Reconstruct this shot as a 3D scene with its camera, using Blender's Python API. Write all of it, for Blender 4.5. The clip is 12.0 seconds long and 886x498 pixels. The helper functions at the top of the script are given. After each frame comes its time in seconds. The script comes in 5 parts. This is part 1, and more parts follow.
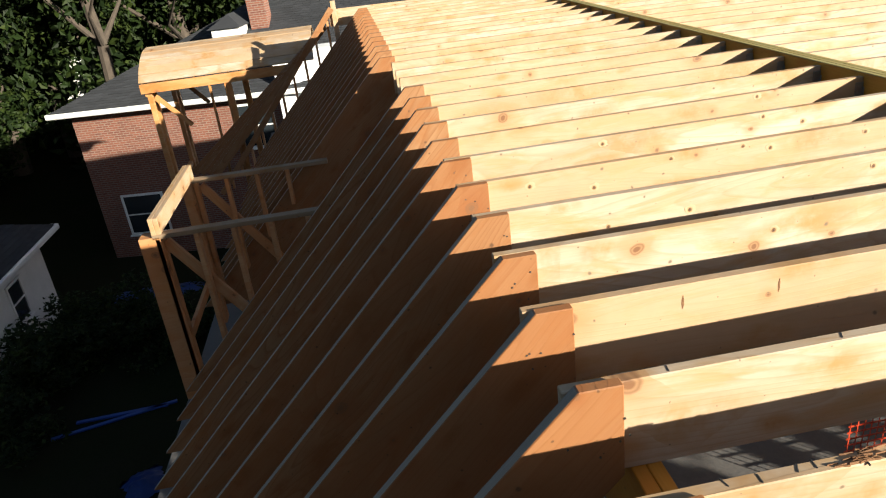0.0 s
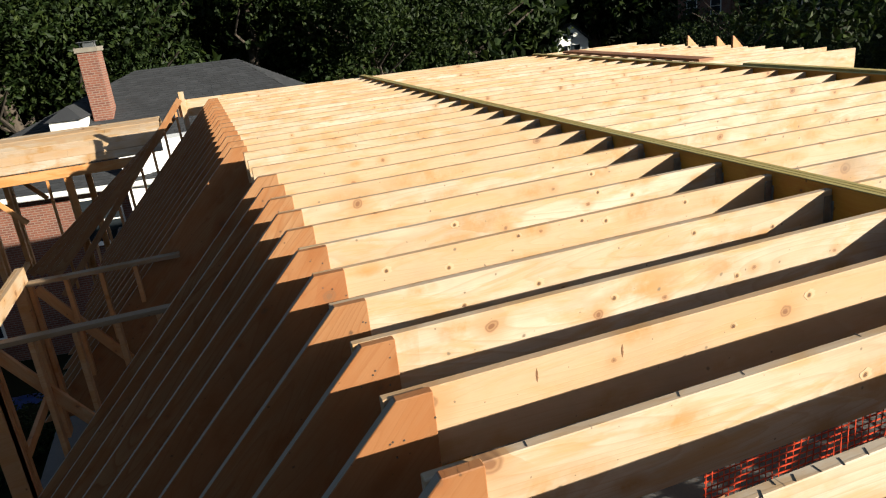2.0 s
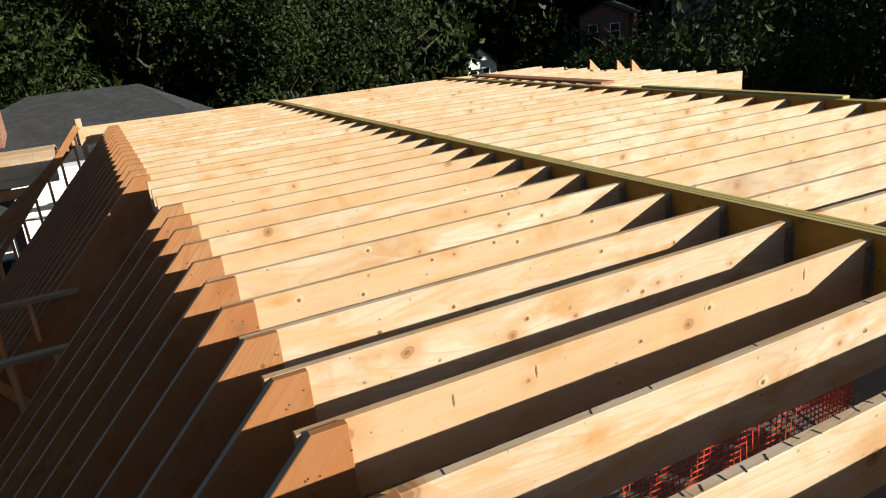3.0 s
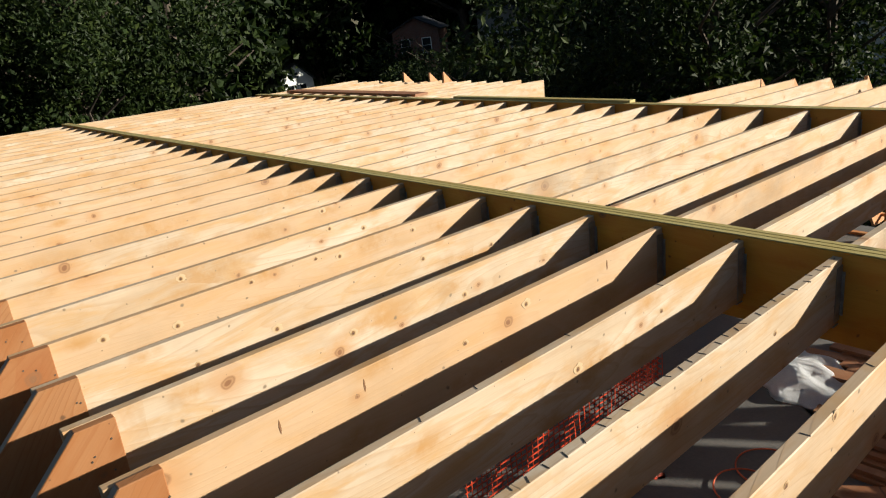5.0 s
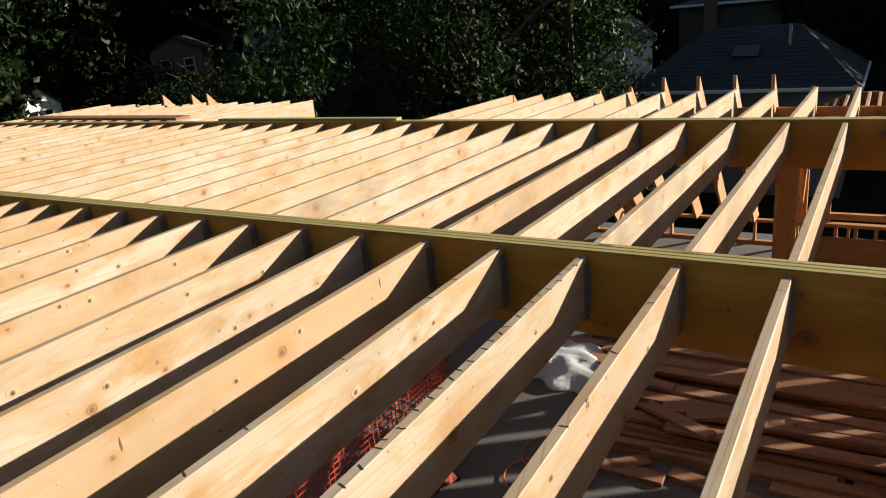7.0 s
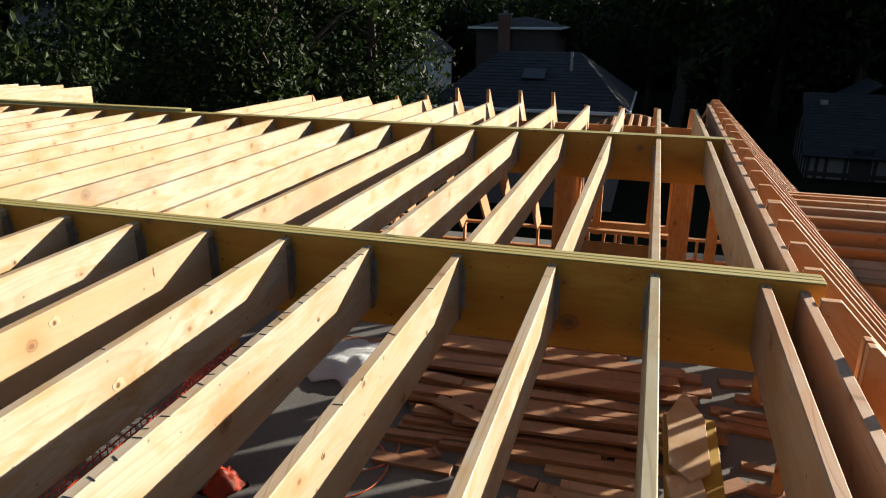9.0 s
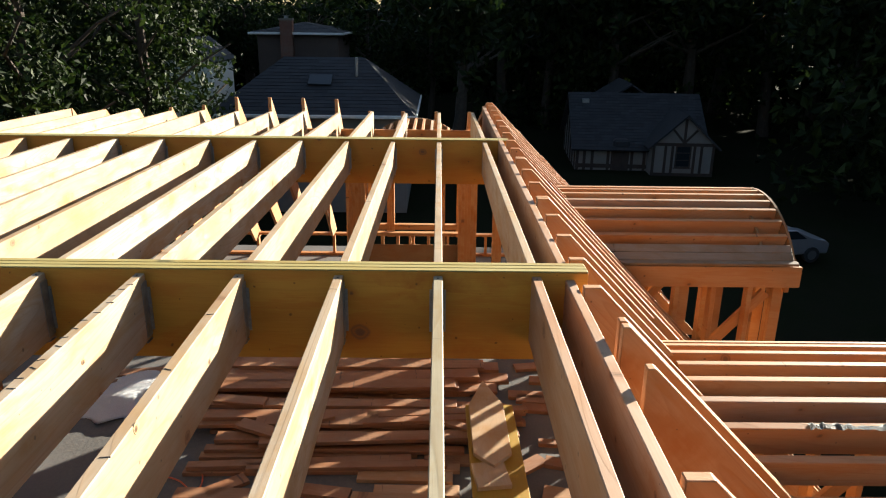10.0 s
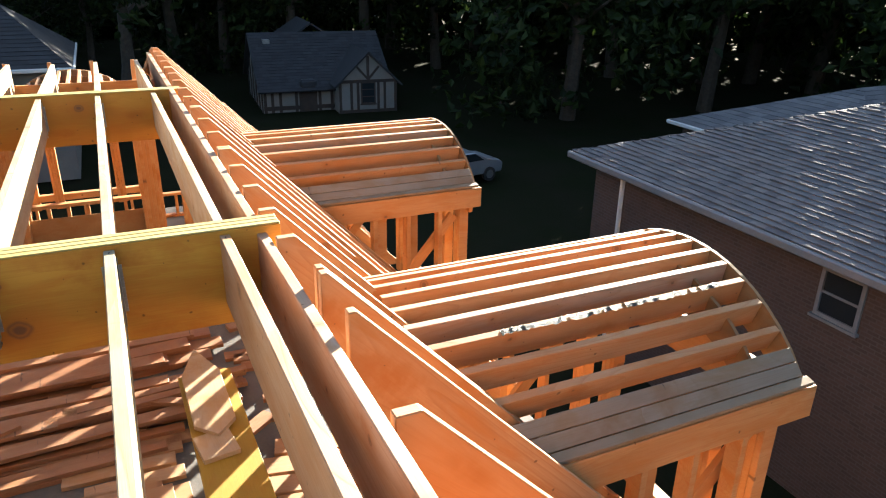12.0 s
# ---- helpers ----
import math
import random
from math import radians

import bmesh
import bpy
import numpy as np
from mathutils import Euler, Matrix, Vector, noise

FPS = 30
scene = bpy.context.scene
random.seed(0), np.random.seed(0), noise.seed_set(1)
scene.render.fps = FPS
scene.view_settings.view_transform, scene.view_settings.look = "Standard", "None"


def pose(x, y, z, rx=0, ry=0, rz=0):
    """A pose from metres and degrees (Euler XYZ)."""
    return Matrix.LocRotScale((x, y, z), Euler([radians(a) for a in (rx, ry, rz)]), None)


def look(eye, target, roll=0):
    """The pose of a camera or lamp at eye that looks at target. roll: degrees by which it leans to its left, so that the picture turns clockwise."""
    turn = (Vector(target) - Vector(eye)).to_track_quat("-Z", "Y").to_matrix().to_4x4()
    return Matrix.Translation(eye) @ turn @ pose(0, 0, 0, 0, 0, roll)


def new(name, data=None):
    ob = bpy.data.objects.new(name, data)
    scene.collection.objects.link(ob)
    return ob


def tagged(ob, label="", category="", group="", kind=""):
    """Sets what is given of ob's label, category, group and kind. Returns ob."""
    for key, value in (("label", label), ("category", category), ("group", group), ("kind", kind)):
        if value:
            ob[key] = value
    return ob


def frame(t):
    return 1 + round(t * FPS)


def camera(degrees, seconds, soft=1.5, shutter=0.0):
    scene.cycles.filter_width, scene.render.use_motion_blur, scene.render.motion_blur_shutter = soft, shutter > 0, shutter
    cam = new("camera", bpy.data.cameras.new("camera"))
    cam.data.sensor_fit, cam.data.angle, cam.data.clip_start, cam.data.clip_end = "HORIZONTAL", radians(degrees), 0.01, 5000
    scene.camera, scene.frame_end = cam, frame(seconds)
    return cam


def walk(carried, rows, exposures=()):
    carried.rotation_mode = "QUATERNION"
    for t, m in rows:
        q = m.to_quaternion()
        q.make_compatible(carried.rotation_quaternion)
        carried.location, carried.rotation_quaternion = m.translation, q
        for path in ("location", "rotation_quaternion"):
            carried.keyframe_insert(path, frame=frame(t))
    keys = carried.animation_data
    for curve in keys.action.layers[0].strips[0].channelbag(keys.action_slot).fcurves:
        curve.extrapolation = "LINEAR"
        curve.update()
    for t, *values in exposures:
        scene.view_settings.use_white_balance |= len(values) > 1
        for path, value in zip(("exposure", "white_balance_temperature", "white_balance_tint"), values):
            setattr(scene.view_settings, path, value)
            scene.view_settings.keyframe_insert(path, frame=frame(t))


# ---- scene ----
cam = camera(64.0, 12.0, soft=1.15)
PATH = [
    (0, (-0.313, 0.188, 1.08), (-0.141, 2.005, 0.261), -7.1),
    (0.5, (-0.3, 0.181, 1.087), (-0.02, 1.994, 0.291), -7.2),
    (1, (-0.284, 0.177, 1.088), (0.115, 1.978, 0.314), -6.7),
    (1.5, (-0.283, 0.181, 1.102), (0.201, 1.982, 0.379), -6.6),
    (2, (-0.268, 0.176, 1.099), (0.304, 1.979, 0.448), -6.5),
    (2.5, (-0.258, 0.19, 1.113), (0.459, 1.948, 0.486), -6.2),
    (3, (-0.242, 0.183, 1.107), (0.555, 1.911, 0.49), -6.2),
    (5, (-0.183, 0.184, 1.087), (1.011, 1.659, 0.458), -6.5),
    (5.5, (-0.164, 0.177, 1.084), (1.12, 1.574, 0.454), -6.7),
    (6, (-0.135, 0.164, 1.075), (1.276, 1.431, 0.439), -6.7),
    (6.5, (-0.116, 0.158, 1.072), (1.379, 1.32, 0.428), -6.2),
    (7, (-0.094, 0.161, 1.078), (1.495, 1.193, 0.437), -5.8),
    (8.8, (-0.089, 0.091, 1.009), (1.711, 0.697, 0.381), 0.2),
    (9, (-0.087, 0.089, 0.998), (1.73, 0.62, 0.352), 0.2),
    (9.5, (-0.085, 0.077, 1.015), (1.775, 0.427, 0.369), 0.8),
    (10, (-0.047, 0.021, 1.02), (1.851, 0.006, 0.391), 0.7),
    (10.5, (-0.012, -0.005, 1.035), (1.869, -0.318, 0.431), -0.5),
    (11, (0.011, -0.027, 1.028), (1.838, -0.529, 0.389), -0.4),
    (11.5, (0.015, -0.046, 1.019), (1.745, -0.736, 0.289), 0.5),
    (12, (0.052, -0.063, 0.999), (1.721, -0.854, 0.234), 1.1),
]
EXPOSURES = [(0.0, 1.5), (2.0, 1.3), (5.0, 1.09), (7.0, 1.12), (9.0, 1.42), (9.5, 1.68), (10.5, 2.35), (11.0, 2.7), (12.0, 3.15)]
walk(cam, [(t, look(eye, target, roll)) for t, eye, target, roll in PATH], EXPOSURES)

# ---- world, sun, exposure ----
SUN_DIR = Vector((2.41, -2.50, 1.0)).normalized()
ELEV = math.asin(SUN_DIR.z)
world = bpy.data.worlds.new("world")
scene.world = world
world.use_nodes = True
wn = world.node_tree.nodes
sky = wn.new("ShaderNodeTexSky")
sky.sky_type = "NISHITA"
sky.sun_disc = False
sky.sun_elevation = ELEV
sky.sun_rotation = math.atan2(SUN_DIR.x, SUN_DIR.y)
world.node_tree.links.new(sky.outputs[0], wn["Background"].inputs[0])
wn["Background"].inputs[1].default_value = 0.042
sun = new("sun", bpy.data.lights.new("sun", "SUN"))
sun.data.energy, sun.data.angle, sun.data.color = 5.0, radians(0.6), (1.0, 0.935, 0.775)
sun.rotation_mode = "QUATERNION"
sun.rotation_quaternion = SUN_DIR.to_track_quat("Z", "Y")
sun.location = (20, -20, 20)

# ---- materials ----


class Nodes:
    """A small wrapper to chain shader nodes."""

    def __init__(self, name):
        self.mat = bpy.data.materials.new(name)
        self.mat.use_nodes = True
        self.tree = self.mat.node_tree
        self.bsdf = self.tree.nodes["Principled BSDF"]

    def add(self, kind, **values):
        n = self.tree.nodes.new(kind)
        for k, v in values.items():
            n.inputs[k.replace("_", " ")].default_value = v
        return n

    def link(self, a, b):
        self.tree.links.new(a, b)

    def coords(self, scale=(1, 1, 1), spread=40.0):
        """Object coordinates, shifted by a random amount for each object."""
        tc, info = self.add("ShaderNodeTexCoord"), self.add("ShaderNodeObjectInfo")
        mul = self.add("ShaderNodeVectorMath")
        mul.operation = "MULTIPLY_ADD"
        comb = self.add("ShaderNodeCombineXYZ")
        for i, f in enumerate((1.0, 0.37, 0.71)):
            m = self.add("ShaderNodeMath")
            m.operation = "MULTIPLY"
            self.link(info.outputs["Random"], m.inputs[0])
            m.inputs[1].default_value = spread * f
            self.link(m.outputs[0], comb.inputs[i])
        self.link(tc.outputs["Object"], mul.inputs[0])
        mul.inputs[1].default_value = (1, 1, 1)
        self.link(comb.outputs[0], mul.inputs[2])
        return mul.outputs[0], info.outputs["Random"]

    def scaled(self, vec, s):
        m = self.add("ShaderNodeVectorMath")
        m.operation = "MULTIPLY"
        self.link(vec, m.inputs[0])
        m.inputs[1].default_value = s
        return m.outputs[0]

    def noise(self, vec, scale, detail=4.0, rough=0.55, distort=0.0):
        n = self.add("ShaderNodeTexNoise", Scale=scale, Detail=detail, Roughness=rough, Distortion=distort)
        self.link(vec, n.inputs["Vector"])
        return n.outputs["Fac"]

    def ramp(self, fac, stops):
        r = self.add("ShaderNodeValToRGB")
        while len(r.color_ramp.elements) < len(stops):
            r.color_ramp.elements.new(0.5)
        for e, (p, c) in zip(r.color_ramp.elements, stops):
            e.position = p
            e.color = (*c, 1) if isinstance(c, tuple) else (c, c, c, 1)
        self.link(fac, r.inputs[0])
        return r.outputs[0]

    def mix(self, fac, a, b, mode="MIX"):
        m = self.add("ShaderNodeMix")
        m.data_type, m.blend_type = "RGBA", mode
        for s, v in ((m.inputs[0], fac), (m.inputs[6], a), (m.inputs[7], b)):
            if isinstance(v, (int, float)):
                s.default_value = v
            elif isinstance(v, tuple):
                s.default_value = (*v, 1)
            else:
                self.link(v, s)
        return m.outputs[2]

    def bump(self, height, strength=0.3, distance=0.01):
        b = self.add("ShaderNodeBump", Strength=strength, Distance=distance)
        self.link(height, b.inputs["Height"])
        self.link(b.outputs[0], self.bsdf.inputs["Normal"])

    def done(self, colour, rough=0.7, metal=0.0):
        if isinstance(colour, tuple):
            self.bsdf.inputs["Base Color"].default_value = (*colour, 1)
        else:
            self.link(colour, self.bsdf.inputs["Base Color"])
        if isinstance(rough, (int, float)):
            self.bsdf.inputs["Roughness"].default_value = rough
        else:
            self.link(rough, self.bsdf.inputs["Roughness"])
        self.bsdf.inputs["Metallic"].default_value = metal
        return self.mat


def wood(name, pale, deep, knot=(0.17, 0.075, 0.03), knots=2.1, contrast=1.0, wear=0.0, edge=None):
    """Sawn softwood, grain along the local x axis, knots that run through the thickness."""
    n = Nodes(name)
    v, rnd = n.coords()
    broad = n.noise(n.scaled(v, (0.7, 2.5, 4.0)), 1.7, 3.0)
    # flat-sawn figure: bands of a stretched, warped field
    figure = n.noise(n.scaled(v, (0.30, 2.2, 2.6)), 1.5, 1.0, 0.4)
    bands = n.add("ShaderNodeMath")
    bands.operation = "MULTIPLY"
    n.link(figure, bands.inputs[0])
    bands.inputs[1].default_value = 26.0
    wave = n.add("ShaderNodeMath")
    wave.operation = "FRACT"
    n.link(bands.outputs[0], wave.inputs[0])
    grain = n.ramp(wave.outputs[0], [(0.0, 0.0), (0.72, 0.25), (0.93, 1.0), (1.0, 0.0)])
    fine = n.noise(n.scaled(v, (2.0, 60.0, 60.0)), 3.0, 3.0, 0.6)
    base = n.mix(n.ramp(broad, [(0.32, 0.0), (0.70, 1.0)]), pale, deep)
    base = n.mix(n.mix(0.30 * contrast, (0, 0, 0), grain), base, tuple(c * k for c, k in zip(deep, (0.80, 0.68, 0.52))))
    base = n.mix(n.ramp(fine, [(0.45, 0.0), (0.75, 0.22)]), base, tuple(c * 0.6 for c in deep))
    # resin blotches and handling marks
    blotch = n.noise(n.scaled(v, (1.6, 4.0, 6.5)), 1.6, 5.0, 0.62, 0.6)
    base = n.mix(n.ramp(blotch, [(0.48, 0.0), (0.58, 0.5), (0.72, 0.9)]), base, tuple(c * k for c, k in zip(deep, (0.98, 0.79, 0.47))))
    # each board a little different
    base = n.mix(n.ramp(rnd, [(0.25, 0.0), (1.0, 0.7)]), base, tuple(c * k for c, k in zip(deep, (1.0, 0.86, 0.70))))
    # knots and the darker wood round them
    sep, comb = n.add("ShaderNodeSeparateXYZ"), n.add("ShaderNodeCombineXYZ")
    wob = n.add("ShaderNodeTexNoise", Scale=14.0, Detail=2.0)
    n.link(v, wob.inputs["Vector"])
    add = n.add("ShaderNodeVectorMath")
    add.operation = "MULTIPLY_ADD"
    n.link(wob.outputs["Color"], add.inputs[0])
    add.inputs[1].default_value = (0.028, 0.0, 0.028)
    n.link(v, add.inputs[2])
    n.link(add.outputs[0], sep.inputs[0])
    n.link(sep.outputs["X"], comb.inputs[0])
    n.link(sep.outputs["Z"], comb.inputs[1])

    def spots(scale, stretch):
        vor = n.add("ShaderNodeTexVoronoi", Scale=1.0)
        vor.voronoi_dimensions = "2D"
        n.link(n.scaled(comb.outputs[0], (scale, scale * stretch, 1.0)), vor.inputs["Vector"])
        # every knot its own size
        pick = n.add("ShaderNodeSeparateColor")
        n.link(vor.outputs["Color"], pick.inputs[0])
        size = n.add("ShaderNodeMapRange")
        n.link(pick.outputs[0], size.inputs[0])
        size.inputs[3].default_value, size.inputs[4].default_value = 3.2, 0.62
        mul = n.add("ShaderNodeMath")
        mul.operation = "MULTIPLY"
        n.link(vor.outputs["Distance"], mul.inputs[0])
        n.link(size.outputs[0], mul.inputs[1])
        return mul.outputs[0]

    d = spots(knots, 1.15)
    stain = spots(knots * 0.8, 2.6)
    base = n.mix(n.mix(n.ramp(n.noise(v, 7.0, 4.0, 0.65), [(0.36, 0.05), (0.60, 1.0)]), (0, 0, 0), n.ramp(stain, [(0.04, 1.0), (0.20, 0.75), (0.42, 0.0)])), base, tuple(c * k for c, k in zip(deep, (0.86, 0.66, 0.38))))
    halo = n.ramp(d, [(0.03, 1.0), (0.22, 0.0)])
    core = n.ramp(d, [(0.020, 1.0), (0.032, 0.35), (0.044, 0.8), (0.058, 0.0)])
    base = n.mix(n.mix(0.8, (0, 0, 0), halo), base, tuple(c * k for c, k in zip(deep, (0.90, 0.66, 0.42))))
    base = n.mix(core, base, knot)
    d2 = spots(knots * 3.1, 1.0)
    base = n.mix(n.ramp(d2, [(0.018, 0.9), (0.045, 0.0)]), base, tuple(c * 0.35 for c in deep))
    if wear:
        grime = n.noise(v, 2.3, 6.0, 0.65)
        base = n.mix(n.ramp(grime, [(0.45, 0.0), (0.8, wear)]), base, (0.20, 0.15, 0.10))
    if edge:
        # upper edges (local +z) paler and greyer: skylight painted into the colour
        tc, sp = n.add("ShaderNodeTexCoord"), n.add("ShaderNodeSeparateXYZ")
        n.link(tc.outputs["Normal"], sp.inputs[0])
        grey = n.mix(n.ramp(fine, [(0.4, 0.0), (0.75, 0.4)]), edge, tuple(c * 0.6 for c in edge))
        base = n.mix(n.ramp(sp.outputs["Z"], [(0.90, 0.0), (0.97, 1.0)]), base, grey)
    n.bump(n.mix(0.5, grain, fine), 0.2, 0.003)
    return n.done(base, n.ramp(fine, [(0.2, 0.55), (0.9, 0.8)]))


FIR = wood("sawn_fir", (0.448, 0.375, 0.297), (0.386, 0.274, 0.171), contrast=1.4, wear=0.38)
STAINED_FIR = wood("stained_fir", (0.437, 0.364, 0.28), (0.37, 0.263, 0.162), contrast=1.8, wear=0.9)
GREY_FIR = wood("grey_sapwood_fir", (0.37, 0.325, 0.23), (0.291, 0.241, 0.151), contrast=2.0, wear=0.6)
REDDISH_FIR = wood("reddish_fir", (0.45, 0.31, 0.215), (0.39, 0.225, 0.14), contrast=1.6, wear=0.3)
RAFTER_FIR = wood("rafter_fir", (0.47, 0.27, 0.135), (0.41, 0.195, 0.08), knots=1.8, contrast=1.6)
# redder fir of the west rafters, with their shade darkened into the colour
SHADED_FIR = wood("shaded_rafter_fir", (0.285, 0.148, 0.064), (0.245, 0.108, 0.04), knots=2.2, contrast=2.6, edge=(0.27, 0.22, 0.175))
POST_FIR = wood("post_fir", (0.47, 0.26, 0.11), (0.41, 0.19, 0.064), knots=1.2)
OLD_FIR = wood("weathered_fir", (0.27, 0.22, 0.16), (0.21, 0.155, 0.105), wear=0.5)
LVL_FACE = wood("lvl_veneer", (0.53, 0.275, 0.03), (0.44, 0.195, 0.018), knots=1.9, contrast=0.6)
LVL_TOP = wood("lvl_edge", (0.403, 0.364, 0.162), (0.347, 0.302, 0.112), knots=0.3, contrast=1.5)
PLY = wood("plywood", (0.308, 0.19, 0.0896), (0.258, 0.14, 0.056), knots=1.3)
SCRAP = wood("scrap_wood", (0.291, 0.146, 0.0728), (0.224, 0.0952, 0.042), knots=1.8, wear=0.25)
TAN_SCRAP = wood("tan_scrap_wood", (0.40, 0.255, 0.15), (0.33, 0.185, 0.095), knots=1.6, wear=0.25)
YELLOW = wood("yellow_lvl", (0.347, 0.235, 0.0168), (0.291, 0.179, 0.0112), knots=0.5)


def mottled(name, a, b, scale=3.0, rough=0.8, metal=0.0, fine=40.0, bump=0.3, c=None, gloss=0.5):
    n = Nodes(name)
    n.bsdf.inputs["Specular IOR Level"].default_value = gloss
    v, rnd = n.coords()
    base = n.mix(n.ramp(n.noise(v, scale, 6.0, 0.6), [(0.3, 0.0), (0.7, 1.0)]), a, b)
    small = n.noise(v, fine, 3.0)
    base = n.mix(n.ramp(small, [(0.4, 0.0), (0.8, 0.4)]), base, c or tuple(x * 0.6 for x in a))
    n.bump(small, bump, 0.01)
    return n.done(base, rough, metal)


def brick_mat(name, a, b, mortar, axis_turn=False):
    n = Nodes(name)
    tc = n.add("ShaderNodeTexCoord")
    v = tc.outputs["Object"]
    sep, comb = n.add("ShaderNodeSeparateXYZ"), n.add("ShaderNodeCombineXYZ")
    n.link(v, sep.inputs[0])
    add = n.add("ShaderNodeMath")
    n.link(sep.outputs["X"], add.inputs[0])
    n.link(sep.outputs["Y"], add.inputs[1])
    n.link(add.outputs[0], comb.inputs[0])
    n.link(sep.outputs["Z"], comb.inputs[1])
    bt = n.add("ShaderNodeTexBrick", Scale=1.0)
    bt.inputs["Color1"].default_value = (*a, 1)
    bt.inputs["Color2"].default_value = (*b, 1)
    bt.inputs["Mortar"].default_value = (*mortar, 1)
    bt.inputs["Mortar Size"].default_value = 0.012
    bt.inputs["Bias"].default_value = -0.1
    bt.inputs["Brick Width"].default_value = 0.215
    bt.inputs["Row Height"].default_value = 0.075
    n.link(comb.outputs[0], bt.inputs["Vector"])
    big = n.noise(v, 0.7, 5.0, 0.6)
    base = n.mix(n.ramp(big, [(0.35, 0.0), (0.8, 0.5)]), bt.outputs["Color"], tuple(x * 0.55 for x in a))
    base = n.mix(n.ramp(n.noise(v, 9.0, 3.0), [(0.4, 0.0), (0.75, 0.35)]), base, tuple(min(1, x * 1.5) for x in b))
    n.bump(bt.outputs["Fac"], -0.5, 0.01)
    return n.done(base, 0.9)


def shingle_mat(name, a, b):
    n = Nodes(name)
    geo = n.add("ShaderNodeNewGeometry")
    v, rnd = n.coords()
    base = n.mix(geo.outputs["Random Per Island"], a, b)
    base = n.mix(n.ramp(n.noise(v, 1.1, 5.0, 0.6), [(0.35, 0.0), (0.75, 0.45)]), base, tuple(x * 0.6 for x in a))
    grit = n.noise(v, 120.0, 2.0)
    base = n.mix(n.ramp(grit, [(0.4, 0.0), (0.7, 0.3)]), base, tuple(min(1, x * 1.6) for x in b))
    n.bump(grit, 0.3, 0.003)
    return n.done(base, 0.85)


BRICK = brick_mat("red_brick", (0.21, 0.07, 0.041), (0.115, 0.038, 0.027), (0.215, 0.175, 0.145))
BRICK_DARK = brick_mat("dark_brick", (0.095, 0.062, 0.052), (0.07, 0.048, 0.042), (0.105, 0.085, 0.075))
SLATE = shingle_mat("asphalt_shingle", (0.0168, 0.0185, 0.0224), (0.0336, 0.0358, 0.042))
GREY_SHINGLE = shingle_mat("grey_shingle", (0.0952, 0.0952, 0.106), (0.179, 0.174, 0.179))
WHITE_PAINT = mottled("white_paint", (0.80, 0.80, 0.78), (0.70, 0.70, 0.68), 2.0, 0.5, fine=25.0, bump=0.1)
STUCCO = mottled("pale_stucco", (0.224, 0.218, 0.207), (0.185, 0.179, 0.168), 1.5, 0.9, fine=60.0)
MORTAR = mottled("mortar", (0.224, 0.202, 0.168), (0.157, 0.134, 0.112), 4.0, 0.9)
DARK_TIMBER = mottled("dark_timber", (0.05, 0.035, 0.028), (0.03, 0.022, 0.018), 4.0, 0.8)
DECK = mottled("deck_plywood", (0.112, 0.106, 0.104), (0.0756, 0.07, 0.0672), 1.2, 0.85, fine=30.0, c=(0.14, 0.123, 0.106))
ASPHALT = mottled("asphalt", (0.028, 0.028, 0.0291), (0.0196, 0.0196, 0.0207), 1.0, 0.9, fine=90.0)
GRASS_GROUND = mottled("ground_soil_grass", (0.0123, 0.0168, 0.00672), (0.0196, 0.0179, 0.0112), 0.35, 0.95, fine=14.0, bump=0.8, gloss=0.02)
BARK = mottled("bark", (0.0728, 0.056, 0.042), (0.0392, 0.0291, 0.0224), 6.0, 0.95, fine=30.0, bump=0.9)
STEEL = mottled("galvanised_steel", (0.42, 0.43, 0.44), (0.26, 0.27, 0.28), 22.0, 0.45, 0.9, fine=70.0, bump=0.1)
CLOTH = mottled("white_cloth", (0.82, 0.83, 0.86), (0.76, 0.77, 0.81), 4.0, 0.9, fine=80.0)
TARP = mottled("blue_tarp", (0.02, 0.07, 0.32), (0.015, 0.05, 0.22), 3.0, 0.45, fine=20.0)
ORANGE = mottled("orange_mesh_plastic", (0.55, 0.055, 0.014), (0.42, 0.035, 0.01), 5.0, 0.5)
CORD = mottled("orange_cord", (0.60, 0.10, 0.03), (0.45, 0.07, 0.02), 5.0, 0.5)
CAR_PAINT = mottled("silver_car_paint", (0.35, 0.37, 0.40), (0.30, 0.32, 0.35), 2.0, 0.28, 0.5, fine=50.0, bump=0.0)
RUBBER = mottled("tyre_rubber", (0.02, 0.02, 0.02), (0.03, 0.03, 0.03), 6.0, 0.85)


def knot_mat():
    """Dark heart, rings and the tan wood round a knot, about the part's own origin."""
    n = Nodes("ringed_knot")
    tc = n.add("ShaderNodeTexCoord")
    wob = n.add("ShaderNodeTexNoise", Scale=90.0, Detail=3.0)
    n.link(tc.outputs["Object"], wob.inputs["Vector"])
    add = n.add("ShaderNodeVectorMath")
    add.operation = "MULTIPLY_ADD"
    n.link(wob.outputs["Color"], add.inputs[0])
    add.inputs[1].default_value = (0.007, 0.0, 0.007)
    n.link(tc.outputs["Object"], add.inputs[2])
    ln = n.add("ShaderNodeVectorMath")
    ln.operation = "LENGTH"
    n.link(add.outputs[0], ln.inputs[0])
    m = n.add("ShaderNodeMath")
    m.operation = "MULTIPLY"
    n.link(ln.outputs["Value"], m.inputs[0])
    m.inputs[1].default_value = 43.0
    base = n.ramp(m.outputs[0], [(0.10, (0.045, 0.018, 0.008)), (0.20, (0.16, 0.075, 0.03)), (0.30, (0.09, 0.04, 0.016)), (0.40, (0.31, 0.195, 0.09)), (0.68, (0.405, 0.295, 0.18))])
    return n.done(base, 0.7)


